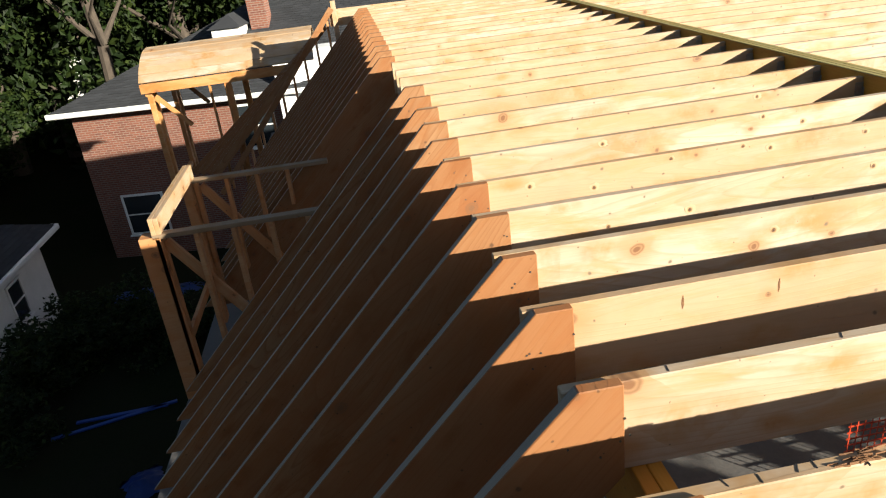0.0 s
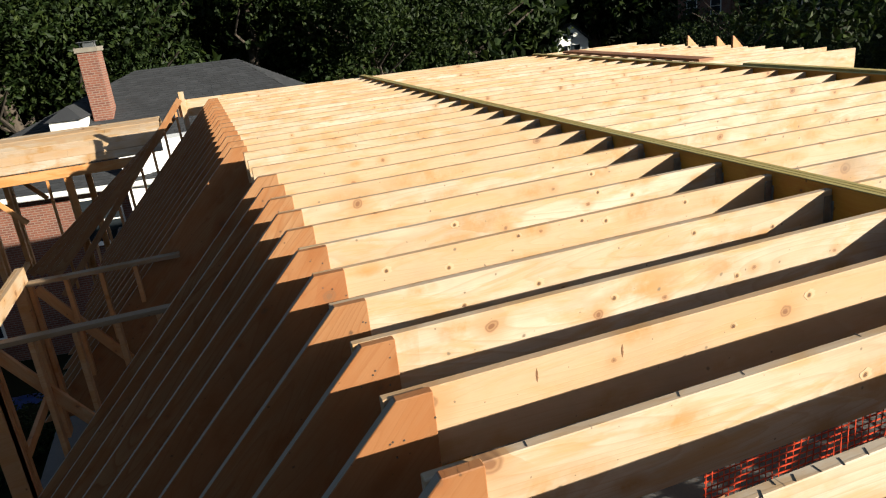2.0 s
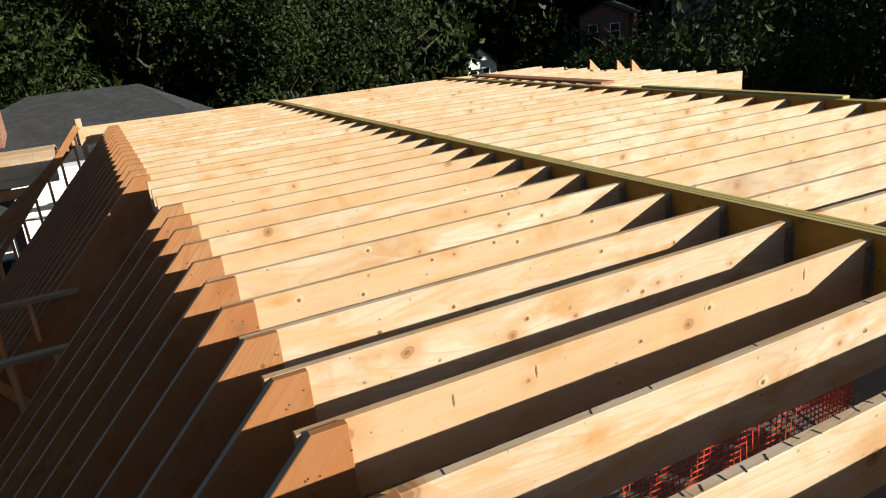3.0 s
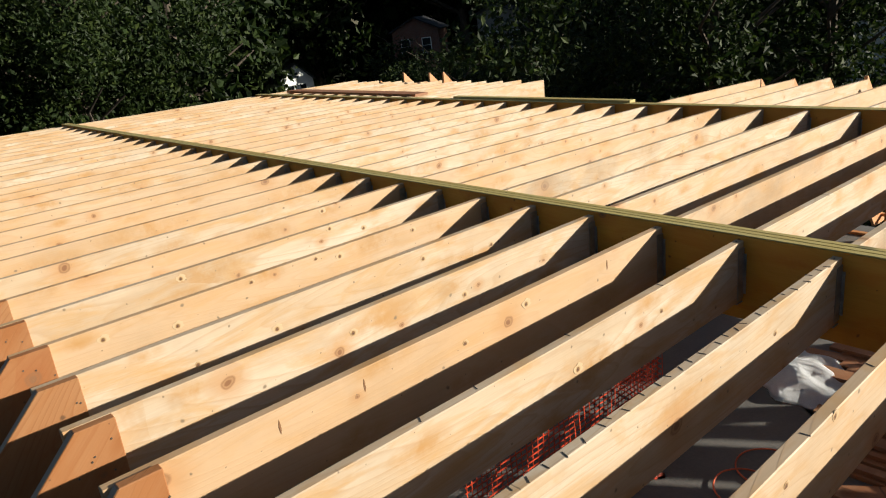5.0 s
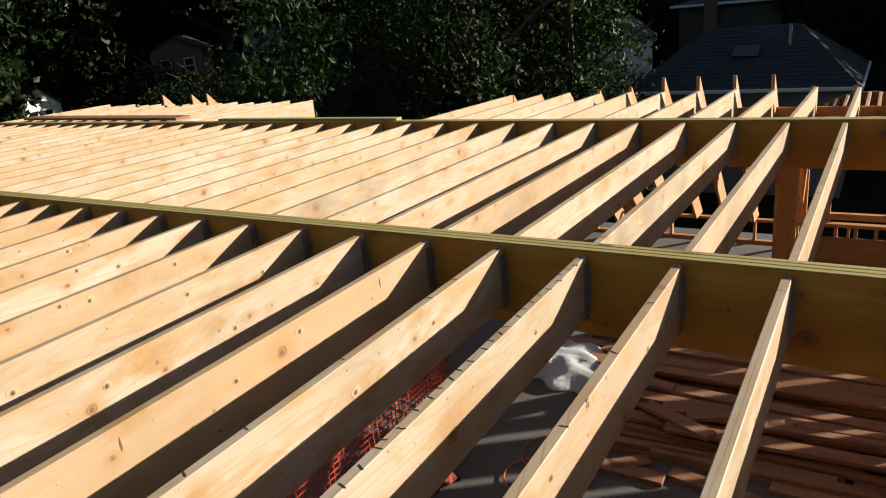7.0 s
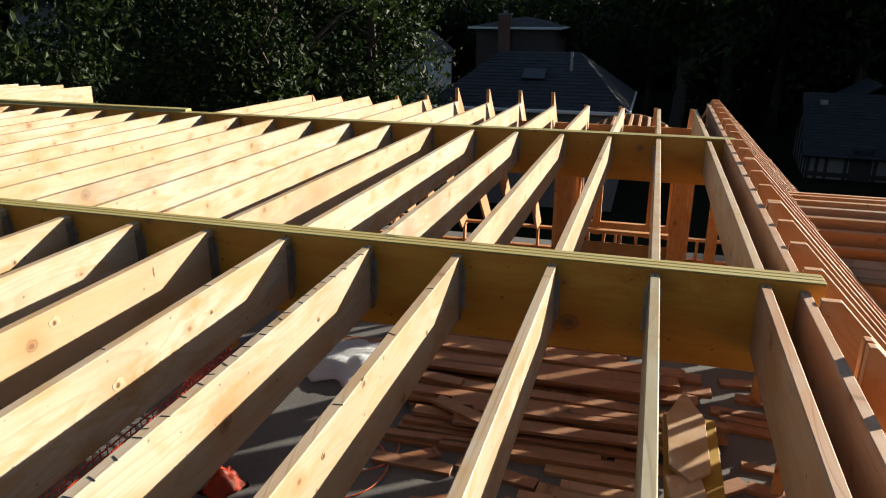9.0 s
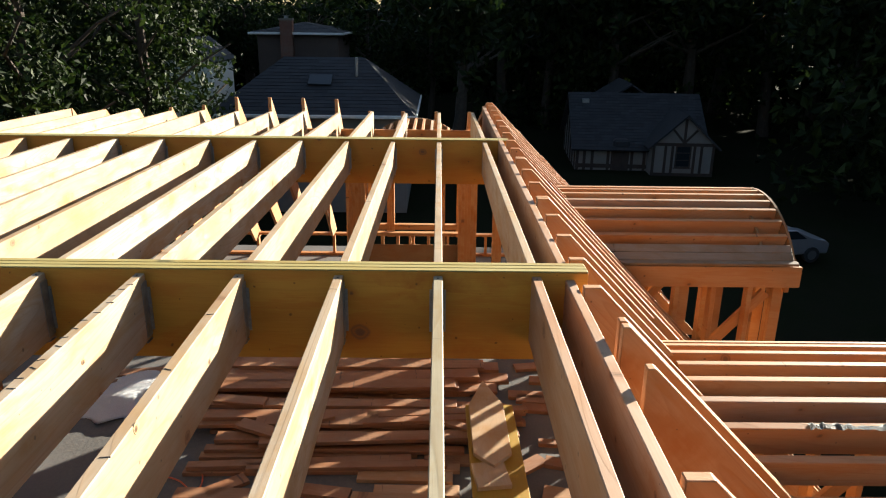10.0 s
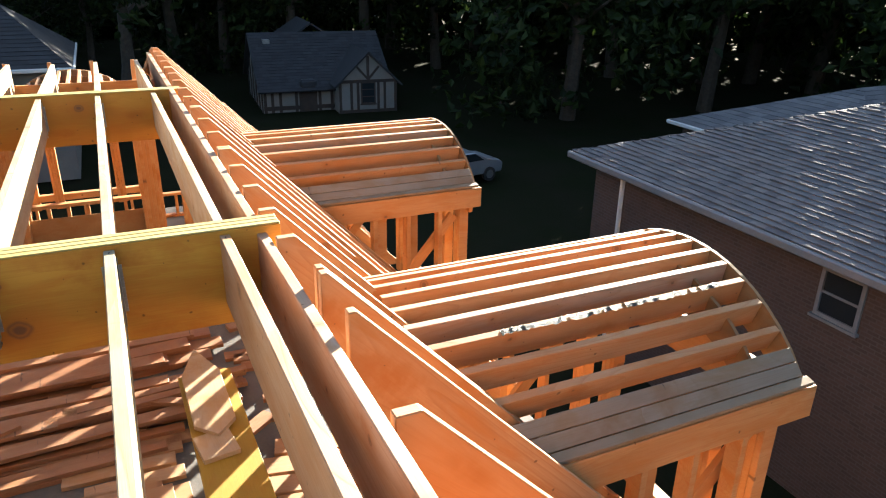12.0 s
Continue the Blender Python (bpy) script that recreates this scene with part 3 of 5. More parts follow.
def dormer(label, origin, heading, length, r, rise, boarded=False, crown=True, foot=-1.45, torn=False):
    """Local x outwards from the mansard, y across, z 0 at the eaves. The eave beams carry an arched rib and purlins or boards."""
    root = thing("barrel_dormer", label, "dormer", "barrel dormers", Matrix.Translation(origin) @ pose(0, 0, 0, 0, 0, heading))
    for s in (-1, 1):
        back = 0.42
        y = s * (r + 0.06)
        y0 = y - T if s > 0 else y
        for k in range(2):
            ob = part_mesh("eave_beam", stick(length - back + 0.03, 0.175, T, POST_FIR, cut0=0.17), root)
            ob.matrix_basis = Matrix.Translation((back, y0 - s * T * 1.03 * k, -0.004))
        # built-up posts: front corner, front opening and side
        for px, py, n in ((length - 0.13, r - 0.06, 3), (length - 0.13, r - 0.36, 3), (length * 0.50, r - 0.02, 2)):
            for k in range(n):
                post = part("post", box_bm(0, 0.089, 0, T, foot, -0.185, bevel=0.003), POST_FIR, root)
                post.location = (px, s * (py - T * 1.04 * k) - T / 2, 0)
        for k in range(2 if boarded else 5):
            px = length * 0.80 - 0.30 * k - (0.6 if boarded else 0.0)
            if px > 0.45:
                stud = part("cripple_stud", box_bm(0, T, -0.045, 0.045, max(foot, -px * SLOPE - 0.5), -0.185, bevel=0.003), POST_FIR, root)
                stud.location = (px, s * (r - 0.01), 0)
        brace = part_mesh("brace", stick(0.85, 0.089, T, POST_FIR), root)
        brace.matrix_basis = along((length - 0.2, s * (r - 0.12), -0.25), (length - 0.75, s * (r - 0.12), -0.9))
    head = part_mesh("front_header", stick(2 * r, 0.235, T, POST_FIR), root)
    head.matrix_basis = along((length - 0.02, -r, -0.01), (length - 0.02, r, -0.01))
    sill = part_mesh("front_sill", stick(2 * r, 0.089, 0.089, POST_FIR), root)
    sill.matrix_basis = along((length - 0.02, -r, foot + 0.2), (length - 0.02, r, foot + 0.2))
    if not crown:
        return root
    for k, x in enumerate((length - 0.012, length - 0.24) if not boarded else (length - 0.02, length - 0.5, length - 1.0)):
        rib = part("arched_rib", arch_bm(r, rise, 0.20 if k else 0.22, 0.019), PLY, root, "curved plywood rib")
        rib.location = (x, 0, 0 if boarded or not k else -0.05)
    if boarded:
        n = 15
        for k in range(n):
            u0, u1 = -r - 0.03 + (2 * r + 0.06) * k / n, -r - 0.03 + (2 * r + 0.06) * (k + 1) / n
            z0, z1 = (arc_z(min(max(u, -r), r), r, rise) for u in (u0, u1))
            board = part_mesh("roof_board", stick(length + 0.04, 0.024, math.hypot(u1 - u0, z1 - z0) - 0.006, FIR), root)
            board.matrix_basis = Matrix.Translation((0.0, u0, z0 + 0.03 + 0.005 * (k % 2))) @ pose(0, 0, 0, math.degrees(math.atan2(z1 - z0, u1 - u0)), 0, 0)
    else:
        n = 11
        for k in range(n):
            u = (r - 0.18) * (2 * k / (n - 1) - 1)
            z = arc_z(u, r, rise)
            tilt = math.degrees(math.atan2(arc_z(u + 0.02, r, rise) - arc_z(u - 0.02, r, rise), 0.04))
            reach = max(0.02, (r * 0 + 0.0) + (rise - z) / SLOPE * 0.9)
            purlin = part_mesh("purlin", stick(length - 0.02 - reach, 0.14, T, REDDISH_FIR if k == 3 else RAFTER_FIR), root)
            purlin.matrix_basis = Matrix.Translation((reach, u - T / 2, z - 0.002)) @ pose(0, 0, 0, tilt * 0.55, 0, 0)
            if torn and k == 2:
                tear = part("torn_wrap", torn_strip(round(length - 0.62, 2), 0.042), DULL_FOIL, purlin, "torn silvery plastic strip")
                tear.location = (0.36, 0, 0.001)
        for s in (-1, 1):
            edges = [(r + 0.062, 0.024), (r + 0.01, 0.036), (r - 0.045, 0.085), (r - 0.095, 0.138)]
            for k in range(3):
                (ya, za), (yb, zb) = sorted(((s * edges[k][0], edges[k][1]), (s * edges[k + 1][0], edges[k + 1][1])))
                back = 0.42 - 0.09 * k
                board = part_mesh("eave_board", stick(round(length - back - (0.0 if k == 0 else 0.02), 3), 0.024, math.hypot(yb - ya, zb - za) - 0.003, OLD_FIR, cut0=0.05), root, label="grey weathered board")
                board.matrix_basis = Matrix.Translation((back, ya, za)) @ pose(0, 0, 0, math.degrees(math.atan2(zb - za, yb - ya)), 0, 0)
            bed = part_mesh("ledger", stick(length - 0.5, 0.11, T, POST_FIR), root)
            bed.matrix_basis = Matrix.Translation((0.45, s * (r - 0.06) - T / 2, 0.06))
    return root


dormer("open barrel dormer frame of arched purlins on posts", (2.79, -1.03, -0.87), -90, 1.88, 0.83, 0.43, torn=True)
dormer("second open barrel dormer frame further along the roof edge", (6.20, -1.03, -0.88), -90, 1.86, 0.83, 0.42)
dormer("open barrel dormer frame on the far side of the roof", (9.14, 0.37, -0.93), 0, 1.80, 0.80, 0.43)
dormer("barrel dormer with a curved roof of pale boards", (-1.0, 15.7, -0.96), 180, 3.3, 1.2, 0.50, boarded=True, foot=-2.3)


def frame_dormer():
    """The unroofed dormer frame on the west side."""
    root = thing("dormer_frame", "unroofed timber dormer frame in shade", "dormer", "", Matrix.Translation((0, 5.7, 0)))
    for y, x1 in ((0.0, -2.10), (1.43, -2.05)):
        plate = part_mesh("top_plate", stick(1.35, 0.038, 0.089, OLD_FIR), root, label="grey weathered top plate")
        plate.matrix_basis = along((x1, y, -0.88), (x1 + 1.35, y, -0.88))
        for k in range(5):
            x = x1 + 0.02 + 0.3 * k
            bottom = max(-2.4, (x - 0.06) * SLOPE - 0.05)
            if bottom > -1.0:
                continue
            part("stud", box_bm(x, x + T, y, y + 0.089, bottom, -0.918, bevel=0.003), RAFTER_FIR, root)
        br = part_mesh("brace", stick(1.15, 0.089, T, RAFTER_FIR), root)
        br.matrix_basis = along((x1 + 0.1, y + 0.09, -0.95), (x1 + 0.75, y + 0.09, -1.9))
    for k in range(2):
        h = part_mesh("front_header", stick(1.5, 0.14, T, FIR), root, label="sunlit double header")
        h.matrix_basis = along((-2.06 + T * 1.03 * k, 0.0, -0.74), (-2.06 + T * 1.03 * k, 1.5, -0.74))
    for y in (0.0, 0.078, 1.345, 1.423):
        part("corner_post", box_bm(-2.21 if y < 0.1 else -2.13, -2.04, y, y + T * 2, -2.45, -0.90, bevel=0.003), RAFTER_FIR, root)
    sill = part_mesh("sill", stick(1.4, 0.089, T, RAFTER_FIR), root)
    sill.matrix_basis = along((-2.08, 0.05, -1.9), (-2.08, 1.45, -1.9))


frame_dormer()

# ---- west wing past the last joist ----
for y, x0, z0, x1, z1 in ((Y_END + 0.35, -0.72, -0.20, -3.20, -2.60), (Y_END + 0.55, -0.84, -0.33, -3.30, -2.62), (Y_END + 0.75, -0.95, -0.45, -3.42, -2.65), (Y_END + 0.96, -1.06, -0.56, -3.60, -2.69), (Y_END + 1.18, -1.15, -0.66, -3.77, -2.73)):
    lumber("wing_rafter", (x0, y, z0), (x1, y, z1), 0.14, T, SHADED_FIR, "reddish softwood rafter of the far wing", "rafter", "far wing rafters")
# the board's shade also comes from the rafters' darkened colour
lumber("hip_board", (-0.53, Y_END + 0.05, 0.08), (-3.1, Y_END + 0.05, -2.92), 0.10, T, SHADED_FIR, "reddish board along the wing's rafter edge", "board")
lumber("corner_post", (-0.50, Y_END + 0.2, -1.6), (-0.50, Y_END + 0.2, 0.16), 0.089, 0.089, FIR, "short lit post at the roof corner", "post", up=(0, 1, 0))
for k in range(9):
    x = -0.62 - 0.25 * k
    lumber("wing_stud", (x, Y_END + 0.12, -2.6), (x, Y_END + 0.12, 0.08 + (x + 0.53) * 1.167 - 0.13), 0.089, T, RAFTER_FIR, "dark stud under the wing's edge board", "stud", "wing studs", up=(0, 1, 0))

# ---- east mansard beyond the third bay ----
EAST = "softwood mansard rafter past the joist ends"
EAST_TOPS = {-1: -0.12, 0: -0.12, 1: -0.12, 2: -0.12, 3: 0.02, 4: 0.03, 5: 0.03, 6: 0.03, 7: -0.07, 8: -0.10, 9: -0.12, 26: 0.03, 27: 0.02, 29: 0.03}
for j in range(-1, N_J):
    if j > 11 and j not in (26, 27, 29, 31):
        continue
    rafter("mansard_rafter", (X_END + 0.11, J * j + T, EAST_TOPS.get(j, -0.13)), 0, 0.45 if -1 <= j <= 2 else 2.35, EAST, "east mansard rafters", head=0.02)
lumber("end_board", (X_END + 0.062, -0.47, -0.335), (X_END + 0.062, 4.55, -0.335), 0.24, 0.034, POST_FIR, "orange board nailed across the far joist ends", "board")
eb = thing("header_beam", "orange laminated header under the far joist ends", "beam", "roof beams", Matrix.Translation((8.46, -0.8, -0.41)))
for k in range(2):
    ob = part_mesh("ply", stick(5.5, 0.24, 0.043, LVL_FACE), eb)
    ob.matrix_basis = along((0.045 * k, 0, 0), (0.045 * k, 1, 0))
for y in (2.9, 4.6):
    lumber("timber_post", (8.44, y, FLOOR), (8.44, y, -0.65), 0.089, 0.089, POST_FIR, "square softwood post under the far header", "post", "attic posts", up=(0, 1, 0))

# ---- attic walls and posts ----


def stud_wall(name, a, b, z0, z1, label, step=J, skip=()):
    root = thing(name, label, "wall frame", "stud walls")
    a, b = Vector(a), Vector(b)
    length = (b - a).length
    dirn = (b - a).normalized()
    for z in (z0 + T, z1):
        ob = part_mesh("plate", stick(length, T, 0.089, POST_FIR), root)
        ob.matrix_basis = along((a.x, a.y, z), (b.x, b.y, z))
    for k in range(int(length / step) + 1):
        if k in skip:
            continue
        p = a + dirn * (k * step)
        ob = part("stud", box_bm(0, T, 0, 0.089, z0 + T, z1 - T, bevel=0.003), POST_FIR, root)
        ob.matrix_basis = along((p.x, p.y, 0), (p.x + dirn.x, p.y + dirn.y, 0))
    return root


stud_wall("stud_wall", (10.9, -2.6, 0), (10.9, 16.0, 0), FLOOR, -2.33, "low framed sill wall at the far side of the attic", 0.61)


def attic_post(x, y, top, n=3, cap=True):
    root = thing("timber_post", "built-up orange softwood post under the beams", "post", "attic posts", Matrix.Translation((x, y, 0)))
    for k in range(n):
        part("ply", box_bm(0, 0.14, T * k, T * k + T - 0.001, FLOOR, top - (0.04 if cap else 0), bevel=0.003), POST_FIR, root)
    if cap:
        part("cap", box_bm(-0.03, 0.17, -0.035, T * n + 0.035, top - 0.04, top, bevel=0.006), POST_FIR, root)


knee = thing("knee_wall", "low framed wall with brown plywood under the far dormer opening", "wall frame", "stud walls")
for z in (FLOOR + T, -1.64):
    ob = part_mesh("plate", stick(1.62, T, 0.089, POST_FIR), knee)
    ob.matrix_basis = along((8.70, -0.47, z), (8.70, 1.15, z))
for k in range(9):
    part("stud", box_bm(8.615, 8.70, -0.47 + 0.197 * k, -0.47 + 0.197 * k + T, FLOOR + T, -1.64 - T, bevel=0.003), POST_FIR, knee)
part("sheathing", box_bm(8.597, 8.611, -0.47, 1.15, FLOOR, -1.79, bevel=0.002), PLY, knee, "brown plywood sheet")
for y, n in ((-0.78, 3), (-0.46, 6), (0.93, 6)):
    attic_post(8.43, y, -0.655, n)
for y in (4.4, 7.4, 10.5):
    attic_post(6.20, y, -0.435)
for x, y in ((6.62, -1.09), (5.18, -1.10)):
    lumber("wall_stud", (x, y, FLOOR), (x + 0.02, y - 0.03, -1.25), 0.089, T, POST_FIR, "slim softwood stud standing on the attic floor", "stud", "attic studs", up=(0, 1, 0))

# ---- neighbouring houses ----


def shingled(bm, quad, course=0.14, tab=0.30, thick=0.02, seed=1):
    """Courses of shingle tabs on a quad: eave a to b, ridge d to c."""
    rnd = random.Random(seed)
    a, b, c, d = (Vector(p) for p in quad)
    n = (b - a).cross(d - a).normalized()
    if n.z < 0:
        n = -n
    rows = max(2, int(((d + c) / 2 - (a + b) / 2).length / course))
    for r in range(rows):
        f0, f1 = r / rows, (r + 1.18) / rows
        p0, p1 = a.lerp(d, f0), b.lerp(c, f0)
        q0, q1 = a.lerp(d, min(f1, 1)), b.lerp(c, min(f1, 1))
        w = (p1 - p0).length
        if w < 0.05:
            continue
        m = max(1, int(w / tab))
        off = rnd.random() / m
        cuts = [0.0] + [min(1, max(0, off + k / m + rnd.uniform(-0.12, 0.12) / m)) for k in range(m)] + [1.0]
        for s, e in zip(cuts, cuts[1:]):
            if e - s < 0.2 / m:
                continue
            g = 0.004 / w
            lift = n * (thick * rnd.uniform(0.6, 1.3) + rnd.uniform(0, 0.006))
            lo0, lo1 = p0.lerp(p1, s + g), p0.lerp(p1, e - g)
            hi0, hi1 = q0.lerp(q1, s + g), q0.lerp(q1, e - g)
            v = [bm.verts.new(x) for x in (lo0, lo1, lo1 + lift, lo0 + lift, hi1 + n * 0.003, hi0 + n * 0.003)]
            bm.faces.new((v[0], v[1], v[2], v[3]))
            bm.faces.new((v[3], v[2], v[4], v[5]))
    return bm


def slab(bm, quad, thick=0.05):
    a, b, c, d = (Vector(p) for p in quad)
    n = (b - a).cross(d - a).normalized() * thick
    if n.z < 0:
        n = -n
    top = [bm.verts.new(p) for p in (a, b, c, d)]
    low = [bm.verts.new(p - n) for p in (a, b, c, d)]
    bm.faces.new(top)
    bm.faces.new(low[::-1])
    for i in range(4):
        bm.faces.new((top[i], low[i], low[(i + 1) % 4], top[(i + 1) % 4]))
    return bm


def window(parent, m, w, h, frame_mat=WHITE_PAINT, bars=1):
    """A window proud of a wall; local x across, z up, outwards -y."""
    root = new("window")
    root.parent = parent
    root.matrix_basis = m
    bm = bmesh.new()
    f = 0.07
    for x0, x1, z0, z1 in ((-w / 2, w / 2, h - f, h), (-w / 2, w / 2, 0, f), (-w / 2, -w / 2 + f, f, h - f), (w / 2 - f, w / 2, f, h - f)):
        box(bm, x0, x1, -0.05, 0.02, z0, z1)
    for k in range(bars):
        z = h * (k + 1) / (bars + 1)
        box(bm, -w / 2 + f, w / 2 - f, -0.035, 0.0, z - 0.02, z + 0.02)
    part("window_frame", bm, frame_mat, root, "white painted frame")
    part("pane", box_bm(-w / 2 + f, w / 2 - f, -0.012, -0.004, f, h - f), GLASS, root, "dark glass")
    part("sill", box_bm(-w / 2 - 0.05, w / 2 + 0.05, -0.10, 0.0, -0.05, 0.0), frame_mat, root)
    return root


def hip_house(label, origin, turn, w, l, eave, rise, wall_mat, roof_mat, hip=True, over=0.45, windows=(), group="", tab=0.3, course=0.14, ridge=None, frame_mat=WHITE_PAINT, thick=0.02):
    """Local origin at a corner on the ground: x across w, y along l."""
    root = thing("house", label, "house", group, Matrix.Translation(origin) @ pose(0, 0, 0, 0, 0, turn))
    t = 0.25
    for q in ((0, w, 0, t), (0, w, l - t, l), (0, t, t, l - t), (w - t, w, t, l - t)):
        part("wall", box_bm(*q, 0, eave), wall_mat, root)
    o = over
    in_ = min(w, l) / 2 + o if hip else 0.0
    ze, zr = eave, eave + rise
    if w <= l:
        r0, r1 = (w / 2, -o + in_, zr), (w / 2, l + o - in_, zr)
        quads = [((-o, l + o, ze), (-o, -o, ze), r0, r1), ((w + o, -o, ze), (w + o, l + o, ze), r1, r0)]
        ends = [((-o, -o, ze), (w + o, -o, ze), r0, r0), ((w + o, l + o, ze), (-o, l + o, ze), r1, r1)]
    else:
        r0, r1 = (-o + in_, l / 2, zr), (w + o - in_, l / 2, zr)
        quads = [((-o, -o, ze), (w + o, -o, ze), r1, r0), ((w + o, l + o, ze), (-o, l + o, ze), r0, r1)]
        ends = [((-o, l + o, ze), (-o, -o, ze), r0, r0), ((w + o, -o, ze), (w + o, l + o, ze), r1, r1)]
    if ridge:
        # a ridge of its own length: from and to, along the longer side
        r0, r1 = ((w / 2, f, zr) if w <= l else (f, l / 2, zr) for f in ridge)
        a, b = (r0, r1) if w <= l else (r1, r0)
        quads = [(*quads[0][:2], a, b), (*quads[1][:2], b, a)]
        ends = [(*ends[0][:2], r0, r0), (*ends[1][:2], r1, r1)]
    deck, sh = bmesh.new(), bmesh.new()
    for k, q in enumerate(quads + (ends if hip else [])):
        if (Vector(q[2]) - Vector(q[3])).length < 1e-4:
            v = [deck.verts.new(p) for p in q[:3]]
            deck.faces.new(v)
        else:
            slab(deck, q, 0.10)
        shingled(sh, q, course, tab, thick, seed=k + 3)
    roof = part("roof", deck, roof_mat, root)
    tagged(part("shingles", sh, roof_mat, roof), kind="stuff")
    if not hip:
        for y in (0.0, l - t):
            g = bmesh.new()
            if w <= l:
                a = [g.verts.new(p) for p in ((0, y, ze), (w, y, ze), (w / 2, y, zr - 0.12))]
                b = [g.verts.new((v.co.x, y + t, v.co.z)) for v in a]
            else:
                break
            g.faces.new(a)
            g.faces.new(b[::-1])
            for i in range(3):
                g.faces.new((a[i], b[i], b[(i + 1) % 3], a[(i + 1) % 3]))
            part("gable", g, wall_mat, root)
    else:
        e = o + 0.10
        for q in ((-e, w + e, -e, -o), (-e, w + e, l + o, l + e), (-e, -o, -o, l + o), (w + o, w + e, -o, l + o)):
            part("gutter", box_bm(*q, ze - 0.16, ze + 0.01, bevel=0.03), frame_mat, root, "painted eaves gutter")
        for q in ((-o, w + o, -o, 0.0), (-o, w + o, l, l + o), (-o, 0, 0, l), (w, w + o, 0, l)):
            part("soffit", box_bm(*q, ze - 0.16, ze - 0.12), WHITE_PAINT, root)
    for side, pos, z, ww, hh in windows:
        m = {"s": pose(pos, 0, z), "n": pose(pos, l, z, 0, 0, 180), "w": pose(0, pos, z, 0, 0, -90), "e": pose(w, pos, z, 0, 0, 90)}[side]
        window(root, m, ww, hh, frame_mat)
    return root


def chimney(parent, x, y, z0, z1, w=0.9, d=0.7):
    bm = box_bm(x - w / 2, x + w / 2, y - d / 2, y + d / 2, z0, z1)
    ch = part("chimney", bm, BRICK, parent, "red brick chimney")
    cap = bmesh.new()
    box(cap, x - w / 2 - 0.05, x + w / 2 + 0.05, y - d / 2 - 0.05, y + d / 2 + 0.05, z1 - 0.15, z1)
    part("chimney_cap", cap, MORTAR, ch, "pale weathered mortar crown")
    fl = bmesh.new()
    box(fl, x - 0.12, x + 0.2, y - 0.12, y + 0.12, z1, z1 + 0.14)
    box(fl, x - 0.28, x + 0.28, y - 0.2, y + 0.2, z1 + 0.16, z1 + 0.18)
    for sx in (-0.24, 0.24):
        box(fl, x + sx - 0.015, x + sx + 0.015, y - 0.015, y + 0.015, z1, z1 + 0.16)
    part("flue_cap", fl, STEEL, ch, "grey metal flue cap")


north_house = hip_house("red brick house with a dark shingled hip roof and white gutters", (-9.8, 25.2, GROUND), -10, 15.0, 10.0, 5.5, 3.0, BRICK, SLATE,
                        windows=(("s", 1.6, 0.9, 1.5, 1.5), ("s", 6.2, 3.6, 1.3, 1.5), ("s", 9.0, 3.4, 1.4, 1.6), ("w", 3.0, 3.2, 1.2, 1.5)), ridge=(7.0, 10.6))
chimney(north_house, 6.25, 2.8, 5.5, 9.5, 0.62, 0.62)
dm = new("roof_dormer")
dm.parent = north_house
dm.location = (5.3, 2.1, 6.8)
dm.scale = (0.8, 0.8, 0.8)
part("dormer_wall", box_bm(-0.6, 0.6, -0.6, 1.6, -0.6, 0.7), WHITE_PAINT, dm, "white painted dormer wall")
bm = bmesh.new()
v = [bm.verts.new(p) for p in ((-0.75, -0.75, 0.7), (0.75, -0.75, 0.7), (0.75, 1.8, 0.7), (-0.75, 1.8, 0.7), (0, 0.1, 1.2), (0, 1.8, 1.2))]
for q in ((0, 1, 4), (1, 2, 5, 4), (3, 0, 4, 5), (2, 3, 5), (3, 2, 1, 0)):
    bm.faces.new([v[i] for i in q])
part("dormer_roof", bm, SLATE, dm)
addition = thing("white_addition", "white sided addition of the brick house in sunlight", "house", m=Matrix.Translation((-2.75, 23.6, GROUND)))
part("wall", box_bm(0, 3.4, 0, 1.0, 0, 6.6), WRAP, addition)

# low white garage beside the yard
garage = hip_house("low white garage with a dark shingled roof", (-15.1, 15.3, GROUND), 0, 4.6, 6.2, 2.7, 1.5, WHITE_PAINT, SLATE, windows=(("s", 1.5, 0.9, 0.9, 1.2), ("e", 4.0, 0.9, 0.9, 1.2)))

# south-east neighbour with the grey roof
south_house = hip_house("dark brick house with a grey shingled hip roof", (5.2, -21.5, GROUND), 0, 8.8, 10.6, 5.0, 1.8, BRICK_DARK, GREY_SHINGLE,
                        windows=(("n", 1.8, 3.74, 0.84, 0.92), ("e", 8.2, 2.9, 1.1, 1.4)), tab=0.30, course=0.15, frame_mat=GREY_PAINT, thick=0.04)
pipe = part("downpipe", box_bm(7.64, 7.72, 10.62, 10.70, 0, 4.9), WHITE_PAINT, south_house, "white downpipe")
hip_house("grey-roofed house behind, hazy in the sun", (14.8, -34.6, GROUND), 0, 9.6, 11.0, 2.75, 2.0, BRICK_DARK, GREY_SHINGLE, tab=0.6, course=0.3)


